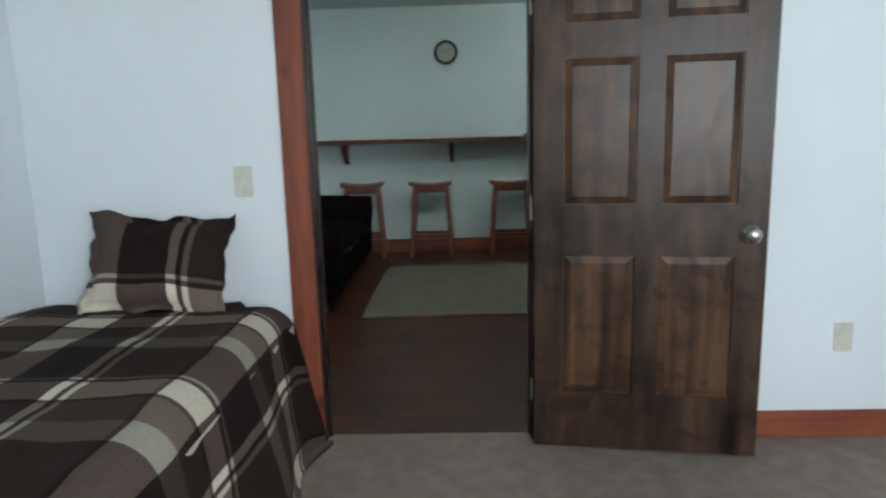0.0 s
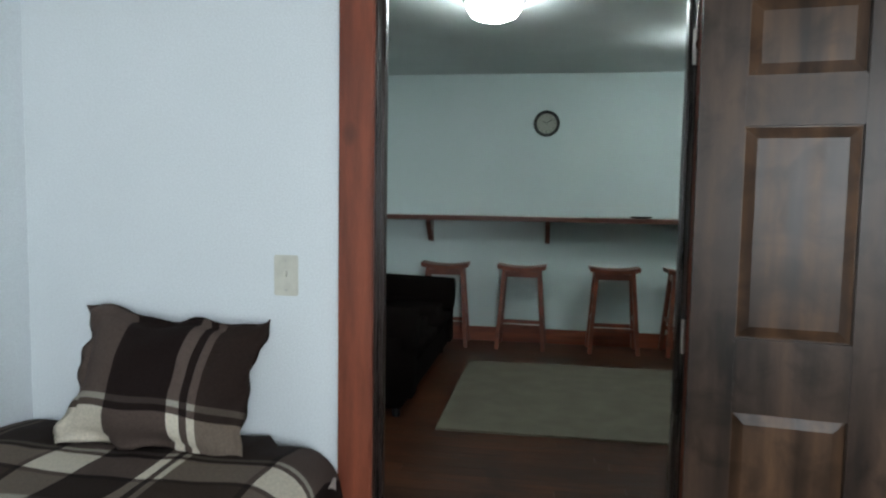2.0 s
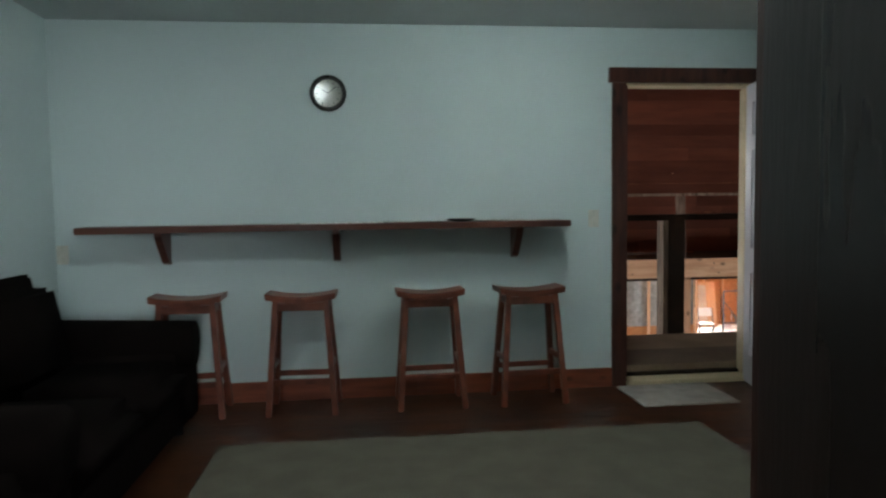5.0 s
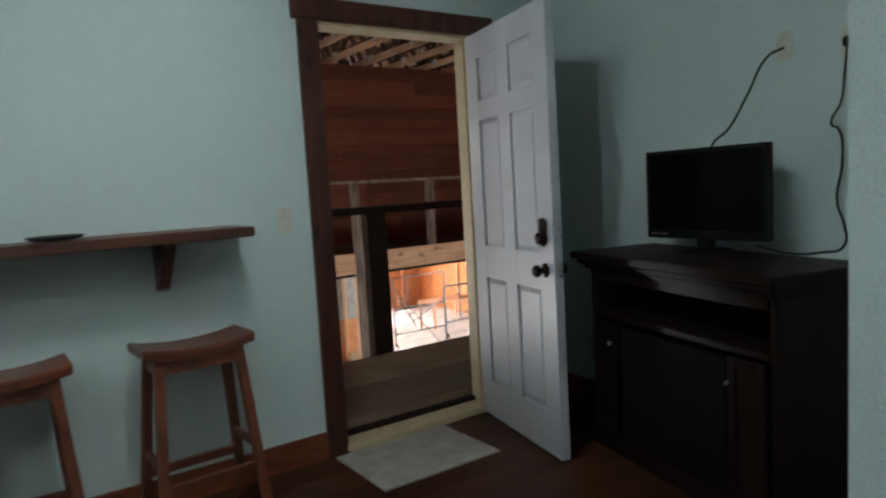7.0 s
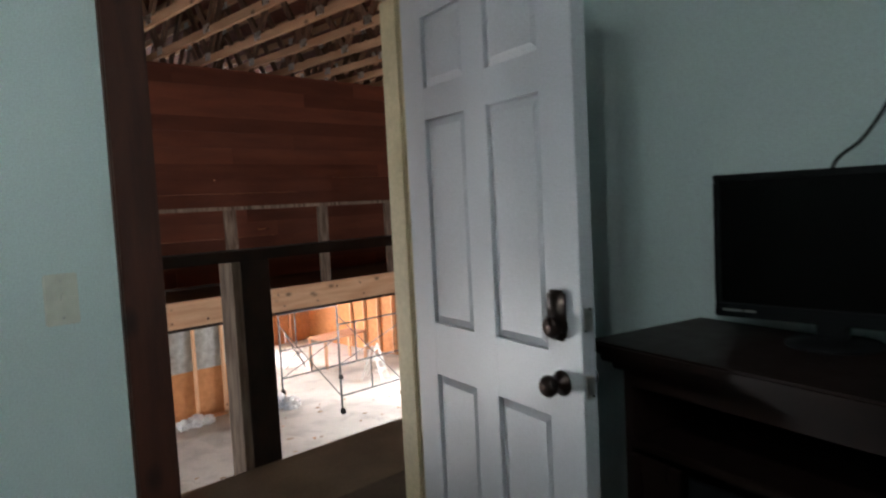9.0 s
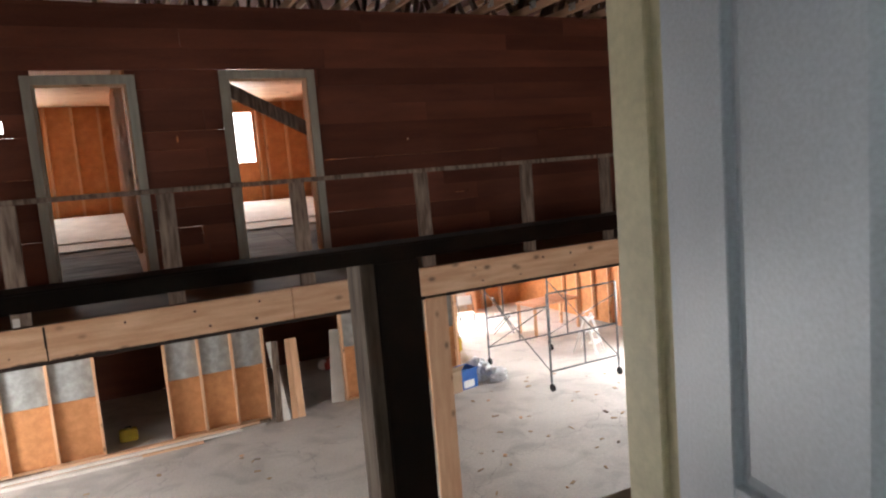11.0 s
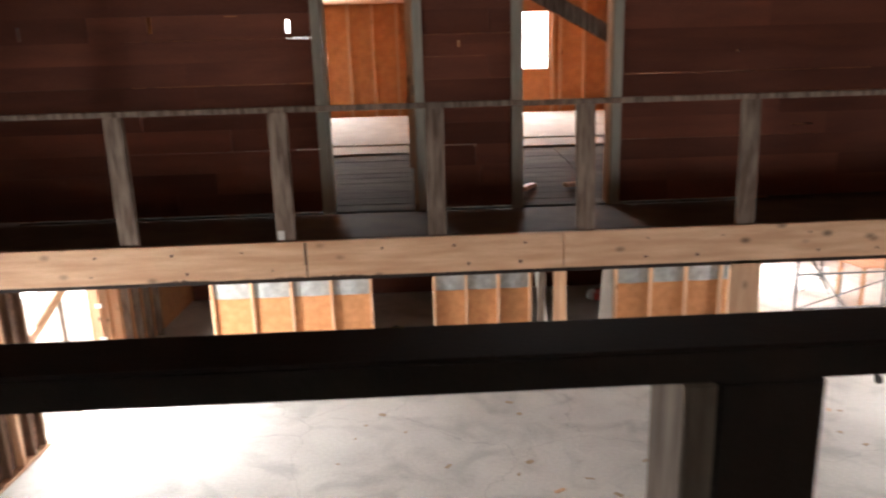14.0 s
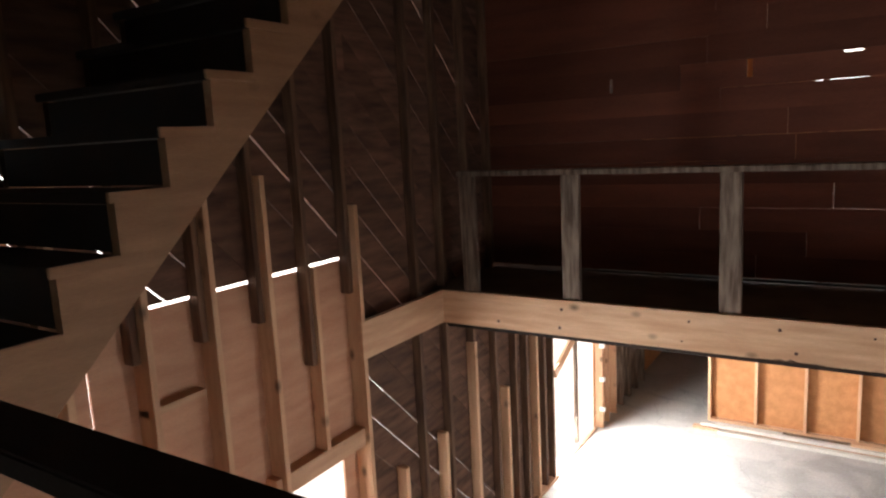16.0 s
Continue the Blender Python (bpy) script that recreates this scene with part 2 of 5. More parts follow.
M = dict(
    bed_wall=mat("bedroom wall paint", (0.76, 0.80, 0.82), (0.72, 0.76, 0.78), 0.75, 1.5, 0.05, fine=220, dist=0.002, spec=0.3),
    liv_wall=mat("pale green wall paint", (0.58, 0.668, 0.66), (0.545, 0.633, 0.625), 0.7, 1.2, 0.05, fine=220, dist=0.002, spec=0.3),
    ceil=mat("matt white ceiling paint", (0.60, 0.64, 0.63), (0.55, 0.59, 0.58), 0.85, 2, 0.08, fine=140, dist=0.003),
    carpet=mat("beige carpet", (0.28, 0.23, 0.195), (0.22, 0.18, 0.15), 0.95, 12, 0.6, fine=420, dist=0.006, spec=0.1),
    floor_wood=mat("red-brown floor boards", (0.085, 0.031, 0.015), (0.036, 0.013, 0.007), 0.33, 3, 0.1, stretch=(1.0, 9, 9), rnd=0.35, dist=0.003, blotch=2.5, spec=0.22),
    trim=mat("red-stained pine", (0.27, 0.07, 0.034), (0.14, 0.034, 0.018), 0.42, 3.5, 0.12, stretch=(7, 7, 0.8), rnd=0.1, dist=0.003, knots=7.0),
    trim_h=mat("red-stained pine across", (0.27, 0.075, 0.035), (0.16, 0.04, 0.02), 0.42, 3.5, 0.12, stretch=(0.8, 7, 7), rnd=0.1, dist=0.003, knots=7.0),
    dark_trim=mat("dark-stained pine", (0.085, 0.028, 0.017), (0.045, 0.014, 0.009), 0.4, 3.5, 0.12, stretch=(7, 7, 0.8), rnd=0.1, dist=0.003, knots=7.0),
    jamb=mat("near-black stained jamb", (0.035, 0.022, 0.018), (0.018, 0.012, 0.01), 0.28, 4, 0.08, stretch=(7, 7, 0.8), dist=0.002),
    walnut=mat("dark walnut stain", (0.085, 0.048, 0.030), (0.016, 0.010, 0.008), 0.36, 2.4, 0.12, stretch=(6, 6, 0.7), rnd=0.12, lo=0.3, hi=0.7, dist=0.003, blotch=7.0, faint=0.5, spec=0.25),
    walnut_panel=mat("walnut door panel", (0.115, 0.060, 0.032), (0.022, 0.013, 0.009), 0.32, 2.2, 0.12, stretch=(9, 9, 0.7), rnd=0.2, lo=0.28, hi=0.7, dist=0.003, blotch=7.0, faint=0.5, spec=0.25),
    stool=mat("red-brown stool wood", (0.20, 0.06, 0.032), (0.105, 0.03, 0.018), 0.35, 5, 0.08, stretch=(2, 2, 2), rnd=0.15, dist=0.002),
    shelf=mat("dark shelf wood", (0.13, 0.045, 0.028), (0.06, 0.02, 0.014), 0.38, 4, 0.1, stretch=(0.8, 7, 7), dist=0.002),
    rug=mat("woven olive beige rug", (0.14, 0.126, 0.095), (0.112, 0.10, 0.077), 0.95, 6, 0.5, fine=330, dist=0.005, spec=0.1),
    mat_cloth=mat("grey beige door mat", (0.42, 0.38, 0.34), (0.32, 0.29, 0.26), 0.95, 9, 0.5, fine=330, dist=0.005, spec=0.1),
    sofa=mat("black-brown plush", (0.006, 0.004, 0.0034), (0.0035, 0.0023, 0.002), 0.98, 9, 0.4, fine=240, dist=0.006, spec=0.05),
    white_door=mat("white door paint", (0.52, 0.52, 0.56), (0.48, 0.48, 0.52), 0.35, 2, 0.03, fine=180, dist=0.001),
    cream=mat("cream jamb paint", (0.62, 0.52, 0.34), (0.52, 0.43, 0.28), 0.55, 5, 0.08, dist=0.002),
    ivory=mat("ivory plastic", (0.62, 0.61, 0.53), (0.57, 0.56, 0.49), 0.35, 3, 0, fine=30),
    bronze=mat("oiled bronze", (0.05, 0.035, 0.03), (0.03, 0.02, 0.018), 0.3, 14, 0.05, metal=0.9, dist=0.001),
    nickel=mat("brushed nickel", (0.62, 0.60, 0.56), (0.5, 0.48, 0.45), 0.28, 20, 0.03, metal=1.0, dist=0.001),
    stand=mat("dark cherry veneer", (0.014, 0.006, 0.0045), (0.008, 0.0035, 0.003), 0.5, 3, 0.06, stretch=(6, 6, 0.9), dist=0.002, spec=0.22),
    grille=mat("charcoal mesh", (0.006, 0.006, 0.007), (0.004, 0.004, 0.005), 0.85, 30, 0.3, fine=400, dist=0.002, spec=0.12),
    black=mat("black plastic", (0.006, 0.006, 0.007), (0.004, 0.004, 0.005), 0.5, 10, 0.03, dist=0.001, spec=0.2),
    screen=mat("black screen glass", (0.003, 0.003, 0.003), (0.002, 0.002, 0.002), 0.22, 5, 0, fine=20, spec=0.12),
    cable=mat("black rubber cable", (0.015, 0.015, 0.016), (0.01, 0.01, 0.011), 0.5, 20, 0),
    clock_rim=mat("black clock rim", (0.02, 0.019, 0.018), (0.012, 0.012, 0.011), 0.3, 12, 0),
    clock_face=mat("grey clock face", (0.30, 0.31, 0.265), (0.27, 0.28, 0.24), 0.1, 5, 0),
    sheet_white=mat("white enamel", (0.8, 0.8, 0.78), (0.74, 0.74, 0.72), 0.3, 4, 0.02),
    old_board=mat("old red-brown board", (0.205, 0.068, 0.04), (0.108, 0.037, 0.024), 0.75, 2.2, 0.3, stretch=(0.5, 6, 3), rnd=0.3, lo=0.2, hi=0.8, dist=0.006, spec=0.2),
    old_diag=mat("old brown sheathing", (0.19, 0.10, 0.066), (0.08, 0.041, 0.028), 0.85, 2.5, 0.3, stretch=(6, 1.0, 6), rnd=0.3, dist=0.006, spec=0.2),
    old_stud=mat("old brown stud", (0.20, 0.115, 0.07), (0.09, 0.048, 0.032), 0.8, 3, 0.25, stretch=(7, 7, 0.8), rnd=0.3, dist=0.005, spec=0.2),
    grey_post=mat("weathered grey brown post", (0.26, 0.195, 0.15), (0.10, 0.066, 0.048), 0.85, 4, 0.35, stretch=(7, 7, 0.9), rnd=0.2, dist=0.006, spec=0.2),
    pine=mat("new pine", (0.66, 0.405, 0.245), (0.55, 0.31, 0.175), 0.6, 3, 0.1, stretch=(7, 7, 0.8), rnd=0.16, dist=0.003, spec=0.3, knots=5.5),
    pine_x=mat("new pine across", (0.66, 0.42, 0.26), (0.52, 0.295, 0.165), 0.6, 2.2, 0.12, stretch=(0.9, 8, 8), rnd=0.08, dist=0.003, spec=0.3, knots=5.5),
    pine_y=mat("new pine along", (0.62, 0.38, 0.23), (0.48, 0.265, 0.15), 0.6, 2.2, 0.12, stretch=(8, 0.9, 8), rnd=0.12, dist=0.003, spec=0.3, knots=5.5),
    # new pine again, darkened so the colour carries the staircase's dim light
    shaded_pine=mat("shaded stair pine", (0.44, 0.255, 0.145), (0.33, 0.18, 0.10), 0.65, 2.2, 0.12, stretch=(8, 0.9, 8), rnd=0.1, dist=0.003, spec=0.25, knots=5.0),
    osb=mat("orange strand board", (0.52, 0.235, 0.10), (0.42, 0.18, 0.075), 0.75, 9, 0.2, detail=3, rnd=0.15, dist=0.004, spec=0.2),
    ply=mat("pink plywood", (0.60, 0.335, 0.21), (0.50, 0.25, 0.15), 0.7, 2.5, 0.1, stretch=(5, 1, 5), rnd=0.12, dist=0.003, spec=0.25),
    loft_ply=mat("landing plywood", (0.30, 0.22, 0.15), (0.20, 0.14, 0.095), 0.75, 3, 0.15, rnd=0.1, dist=0.004, spec=0.2),
    dark_ply=mat("dark brown plywood", (0.17, 0.125, 0.09), (0.11, 0.08, 0.058), 0.8, 3, 0.15, dist=0.004, spec=0.2),
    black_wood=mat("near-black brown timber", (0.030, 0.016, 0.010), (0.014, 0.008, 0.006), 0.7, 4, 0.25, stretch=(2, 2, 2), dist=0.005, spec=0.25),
    concrete=mat("dusty concrete", (0.60, 0.555, 0.51), (0.47, 0.43, 0.395), 0.8, 0.7, 0.25, detail=9, fine=30, dist=0.006, spec=0.3, lo=0.3, hi=0.62, blotch=1.3, faint=0.78, cracks=0.45),
    insul=mat("grey foil insulation", (0.36, 0.35, 0.33), (0.24, 0.23, 0.215), 0.5, 9, 0.5, dist=0.02),
    plank=mat("weathered loft planks", (0.20, 0.18, 0.16), (0.09, 0.08, 0.07), 0.85, 3, 0.3, stretch=(0.8, 7, 7), rnd=0.25, dist=0.006, spec=0.2),
    gypsum=mat("pale board sheets", (0.66, 0.61, 0.55), (0.52, 0.47, 0.42), 0.85, 3, 0.15, rnd=0.1, dist=0.004),
    greige=mat("unpainted primed casing", (0.42, 0.39, 0.31), (0.33, 0.30, 0.24), 0.65, 4, 0.1, stretch=(6, 6, 0.8), dist=0.003),
    steel=mat("scuffed dark steel tube", (0.16, 0.17, 0.18), (0.08, 0.085, 0.09), 0.4, 12, 0.1, metal=0.7, dist=0.002),
    alu=mat("aluminium ladder", (0.72, 0.73, 0.73), (0.6, 0.61, 0.61), 0.4, 9, 0.05, metal=0.6, dist=0.001),
    bin=mat("dark grey bin plastic", (0.035, 0.037, 0.04), (0.025, 0.026, 0.028), 0.45, 6, 0.05, dist=0.002),
    bag=mat("pale plastic bag", (0.72, 0.72, 0.72), (0.56, 0.56, 0.57), 0.35, 9, 0.4, dist=0.02),
    blue=mat("blue plastic crate", (0.03, 0.13, 0.42), (0.02, 0.09, 0.32), 0.4, 6, 0.05),
    card=mat("cardboard", (0.42, 0.29, 0.18), (0.34, 0.23, 0.14), 0.85, 6, 0.1),
    red=mat("red plastic", (0.42, 0.05, 0.03), (0.3, 0.03, 0.02), 0.5, 6, 0.05),
    yellow=mat("yellow plastic", (0.55, 0.40, 0.03), (0.42, 0.3, 0.02), 0.5, 6, 0.05),
    dome=glow("lit frosted dome", (0.88, 1.0, 0.99), 45.0),
    daylight=glow("overcast daylight", (1.0, 0.99, 0.97), 6.0),
    plaid=plaid("plaid bedding"),
)


# ---- mesh helpers ----
def boxbm(bm, x0, x1, y0, y1, z0, z1, bev=0.0, m=None):
    """A box, its edges softened by bev."""
    g = bmesh.ops.create_cube(bm, size=1.0)["verts"]
    for v in g:
        v.co = Vector(((x0 + x1) / 2 + v.co.x * (x1 - x0), (y0 + y1) / 2 + v.co.y * (y1 - y0), (z0 + z1) / 2 + v.co.z * (z1 - z0)))
    if bev:
        es = list({e for v in g for e in v.link_edges})
        r = bmesh.ops.bevel(bm, geom=es, offset=bev, segments=2, affect='EDGES')
        g = list({v for v in r["verts"]} | {v for v in g if v.is_valid})
    if m:
        bmesh.ops.transform(bm, matrix=m, verts=[v for v in g if v.is_valid])
    return bm


def tubebm(bm, a, b, r0, r1=None, seg=10, caps=True):
    """A round bar from a to b."""
    a, b = Vector(a), Vector(b)
    d = b - a
    q = d.to_track_quat('Z', 'Y').to_matrix().to_4x4()
    bmesh.ops.create_cone(bm, cap_ends=caps, segments=seg, radius1=r0, radius2=r0 if r1 is None else r1, depth=d.length, matrix=Matrix.Translation((a + b) / 2) @ q)
    return bm


def barbm(bm, a, b, w, h, bev=0.003, up=(0, 0, 1)):
    """A squared bar from a to b, w across and h along up."""
    a, b, u = Vector(a), Vector(b), Vector(up)
    d = (b - a).normalized()
    s = d.cross(u).normalized()
    u = s.cross(d)
    mm = Matrix((s, d, u)).transposed().to_4x4()
    mm.translation = (a + b) / 2
    L = (b - a).length
    return boxbm(bm, -w / 2, w / 2, -L / 2, L / 2, -h / 2, h / 2, bev, mm)


def lathebm(bm, profile, seg=24, m=None):
    """A turned shape from (radius, height) pairs."""
    rings = []
    for r, z in profile:
        rings.append([bm.verts.new((r * math.cos(2 * math.pi * k / seg), r * math.sin(2 * math.pi * k / seg), z)) for k in range(seg)])
    for a, b in zip(rings, rings[1:]):
        for k in range(seg):
            bm.faces.new((a[k], a[(k + 1) % seg], b[(k + 1) % seg], b[k]))
    bm.faces.new(list(reversed(rings[0])))
    bm.faces.new(rings[-1])
    if m:
        bmesh.ops.transform(bm, matrix=m, verts=[v for r in rings for v in r])
    return bm


def mesh(name, bm, material, smooth=False):
    d = bpy.data.meshes.new(name)
    bm.normal_update()
    bm.to_mesh(d)
    bm.free()
    d.materials.append(M[material])
    if smooth:
        for p in d.polygons:
            p.use_smooth = True
    return d


def part(name, bm, material, parent, label="", smooth=False):
    ob = new(name, mesh(name, bm, material, smooth))
    ob.parent = parent
    return tagged(ob, label)


def thing(name, label, category, at=(0, 0, 0), turn=0, group="", kind=""):
    ob = new(name)
    ob.matrix_world = pose(*at, 0, 0, turn)
    return tagged(ob, label, category, group, kind)


def solid(name, bm, material, label, category, kind="", group="", smooth=False):
    return tagged(new(name, mesh(name, bm, material, smooth)), label, category, group, kind)


def box(*a, **k):
    return boxbm(bmesh.new(), *a, **k)


def boxes(*many, bev=0.0):
    bm = bmesh.new()
    for b in many:
        boxbm(bm, *b, bev=bev)
    return bm


def cablecurve(name, pts, r, material, parent=None):
    c = bpy.data.curves.new(name, 'CURVE')
    c.dimensions, c.bevel_depth, c.bevel_resolution = '3D', r, 2
    s = c.splines.new('BEZIER')
    s.bezier_points.add(len(pts) - 1)
    for bp, p in zip(s.bezier_points, pts):
        bp.co, bp.handle_left_type, bp.handle_right_type = p, 'AUTO', 'AUTO'
    c.materials.append(M[material])
    tmp = bpy.data.objects.new(name, c)
    d = bpy.data.meshes.new_from_object(tmp)
    bpy.data.objects.remove(tmp)
    ob = new(name, d)
    ob.parent = parent
    return ob


S = "structure"

# ---- the flat: walls, floors, ceilings ----
XL, XC, YB, H = -1.66, 3.42, 4.30, 2.42          # left wall, television wall, far wall, ceiling height
SX, SY = 1.40, 1.73                               # corner of the side room
solid("floor_bedroom", box(-1.7, 3.0, -4.4, 0.06, -0.1, 0.0), "carpet", "beige short-pile carpet on the bedroom floor", "carpet", S)
solid("wall_bedroom_left", box(-1.63, -1.51, -4.4, 0.0, 0, 2.5), "bed_wall", "pale blue-white painted bedroom wall", "wall", S)
solid("wall_bedroom_right", box(2.8, 2.92, -4.4, 0.0, 0, 2.5), "bed_wall", "pale blue-white painted bedroom wall", "wall", S)
solid("wall_bedroom_back", boxes((-1.51, 0.5, -4.32, -4.2, 0, 2.5), (1.9, 2.8, -4.32, -4.2, 0, 2.5), (0.5, 1.9, -4.32, -4.2, 0, 0.85), (0.5, 1.9, -4.32, -4.2, 2.15, 2.5)), "bed_wall", "pale blue-white painted bedroom wall with a window opening", "wall", S)
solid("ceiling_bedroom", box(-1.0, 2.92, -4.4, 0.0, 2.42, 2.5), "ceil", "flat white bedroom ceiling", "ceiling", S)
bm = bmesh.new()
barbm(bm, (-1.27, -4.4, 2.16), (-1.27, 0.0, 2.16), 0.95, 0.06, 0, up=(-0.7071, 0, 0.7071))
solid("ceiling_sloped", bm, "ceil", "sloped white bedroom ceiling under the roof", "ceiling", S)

OL, OR, OH = -0.41, 0.43, 1.905                     # bedroom door opening
solid("wall_between_rooms", boxes((-1.63, OL - 0.02, 0, 0.06, 0, 2.5), (OR + 0.02, 2.92, 0, 0.06, 0, 2.5), (OL - 0.02, OR + 0.02, 0, 0.06, OH + 0.02, 2.5)), "bed_wall", "pale blue-white wall around the bedroom doorway", "wall", S)
solid("wall_living_near", boxes((XL - 0.12, OL - 0.02, 0.06, 0.12, 0, 2.5), (OR + 0.02, SX, 0.06, 0.12, 0, 2.5), (OL - 0.02, OR + 0.02, 0.06, 0.12, OH + 0.02, 2.5)), "liv_wall", "pale green living room wall around the doorway", "wall", S)
j = thing("door_frame", "near-black stained jambs with red pine casing round the bedroom doorway", "door frame", kind=S)
part("jamb", box(OL - 0.02, OL, -0.005, 0.125, 0, OH, 0.002), "jamb", j)
part("jamb", box(OR, OR + 0.02, -0.005, 0.125, 0, OH, 0.002), "jamb", j)
part("head_jamb", box(OL - 0.02, OR + 0.02, -0.005, 0.125, OH, OH + 0.02, 0.002), "jamb", j)
part("door_stop", box(OL, OL + 0.012, 0.04, 0.075, 0, OH, 0.002), "jamb", j)
part("door_stop", box(OR - 0.012, OR, 0.04, 0.075, 0, OH, 0.002), "jamb", j)
part("casing", box(OL - 0.105, OL - 0.005, -0.022, 0.0, 0, OH + 0.1, 0.004), "trim", j, "red-stained knotty pine casing")
part("casing", box(OR + 0.005, OR + 0.105, -0.022, 0.0, 0, OH + 0.1, 0.004), "trim", j, "red-stained knotty pine casing")
part("head_casing", box(OL - 0.125, OR + 0.125, -0.026, 0.0, OH + 0.005, OH + 0.115, 0.004), "trim_h", j, "red-stained pine head casing")
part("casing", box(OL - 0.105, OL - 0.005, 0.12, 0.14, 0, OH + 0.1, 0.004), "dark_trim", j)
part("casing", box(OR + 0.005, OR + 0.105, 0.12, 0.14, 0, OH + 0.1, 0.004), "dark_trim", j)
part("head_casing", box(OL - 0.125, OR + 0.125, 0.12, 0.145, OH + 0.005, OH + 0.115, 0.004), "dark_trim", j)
for k in (0.22, 0.95, 1.70):
    part("hinge", tubebm(bmesh.new(), (OR - 0.004, -0.012, k - 0.045), (OR - 0.004, -0.012, k + 0.045), 0.006), "nickel", j)
solid("baseboard_bedroom", boxes((-1.51, OL - 0.105, -0.018, 0, 0, 0.11), (OR + 0.105, 2.8, -0.018, 0, 0, 0.11), (-1.51, -1.492, -4.2, -0.018, 0, 0.11), bev=0.003), "trim_h", "red-stained pine baseboard along the bedroom wall", "baseboard", S)

# living room shell
solid("floor_living_base", box(XL - 0.12, XC + 0.12, 0.06, YB + 0.14, -0.12, -0.02), "dark_ply", "subfloor under the living room boards", "floor", S)
solid("wall_living_left", box(XL - 0.12, XL, 0.12, YB, 0, 2.5), "liv_wall", "pale green painted living room wall", "wall", S)
solid("wall_television", box(XC, XC + 0.12, SY, YB, 0, 2.5), "liv_wall", "pale green painted wall behind the television", "wall", S)
D0, D1 = 2.02, 2.905                                  # outer door opening
solid("wall_living_far", boxes((XL - 0.12, D0 - 0.02, YB, YB + 0.10, 0, 2.5), (D1 + 0.02, XC + 0.12, YB, YB + 0.10, 0, 2.5), (D0 - 0.02, D1 + 0.02, YB, YB + 0.10, 2.06, 2.5)), "liv_wall", "pale green painted wall with the outer doorway", "wall", S)
solid("wall_side_room", boxes((SX, SX + 0.12, 0.12, 0.60, 0, 2.5), (SX, SX + 0.12, 1.49, SY, 0, 2.5), (SX, SX + 0.12, 0.60, 1.49, 2.06, 2.5), (SX + 0.12, XC + 0.12, SY - 0.12, SY, 0, 2.5)), "liv_wall", "pale green wall corner beside the side room doorway", "wall", S)
# darkness of the unlit room is put into the wall colour
solid("wall_side_room_inner", boxes((3.0, 3.1, 0.06, SY - 0.12, 0, 2.5), (SX + 0.12, 3.0, 0.06, 0.12, 0, 2.5)), "jamb", "side room wall coloured near-black as the unlit room beyond an open doorway", "wall", S)
sd = thing("door_frame_side", "dark red-stained casing round the side room doorway", "door frame", kind=S)
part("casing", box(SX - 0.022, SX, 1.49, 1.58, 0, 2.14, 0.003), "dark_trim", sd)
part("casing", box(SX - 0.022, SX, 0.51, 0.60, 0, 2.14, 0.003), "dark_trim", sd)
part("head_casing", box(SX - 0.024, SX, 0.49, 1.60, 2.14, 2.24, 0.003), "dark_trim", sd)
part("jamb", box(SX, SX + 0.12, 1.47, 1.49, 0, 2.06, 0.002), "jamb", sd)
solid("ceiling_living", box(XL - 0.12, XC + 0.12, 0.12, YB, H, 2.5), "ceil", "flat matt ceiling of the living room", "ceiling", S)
solid("baseboard_living", boxes((XL, D0 - 0.11, YB - 0.018, YB, 0, 0.13), (D1 + 0.11, XC, YB - 0.018, YB, 0, 0.13), (XC - 0.018, XC, SY, YB - 0.018, 0, 0.13), (XL, XL + 0.018, 0.14, YB - 0.018, 0, 0.13), (SX - 0.018, SX, 1.58, SY, 0, 0.13), bev=0.003), "trim_h", "red-stained pine baseboard along the living room walls", "baseboard", S)

# outer door frame, casing, sill
f = thing("outer_door_frame", "cream jambs and dark red pine casing of the outer doorway", "door frame", kind=S)
part("jamb", box(D0 - 0.02, D0, YB - 0.005, YB + 0.13, 0.03, 2.04, 0.002), "dark_trim", f)
part("jamb", box(D1, D1 + 0.02, YB - 0.005, YB + 0.13, 0.03, 2.04, 0.002), "cream", f)
part("door_stop", box(D1 - 0.014, D1, YB + 0.05, YB + 0.13, 0.03, 2.03, 0.002), "cream", f)
part("head_jamb", box(D0 - 0.02, D1 + 0.02, YB - 0.005, YB + 0.13, 2.04, 2.06, 0.002), "cream", f)
part("casing", box(D0 - 0.11, D0 - 0.012, YB - 0.022, YB, 0, 2.055, 0.004), "dark_trim", f)
part("casing", box(D1 + 0.012, D1 + 0.11, YB - 0.022, YB, 0, 2.055, 0.004), "dark_trim", f)
part("head_casing", box(D0 - 0.135, D1 + 0.14, YB - 0.03, YB, 2.055, 2.155, 0.004), "dark_trim", f)
part("threshold", box(D0, D1, YB - 0.03, YB + 0.14, 0.0, 0.035, 0.006), "cream", f, "worn cream painted threshold")


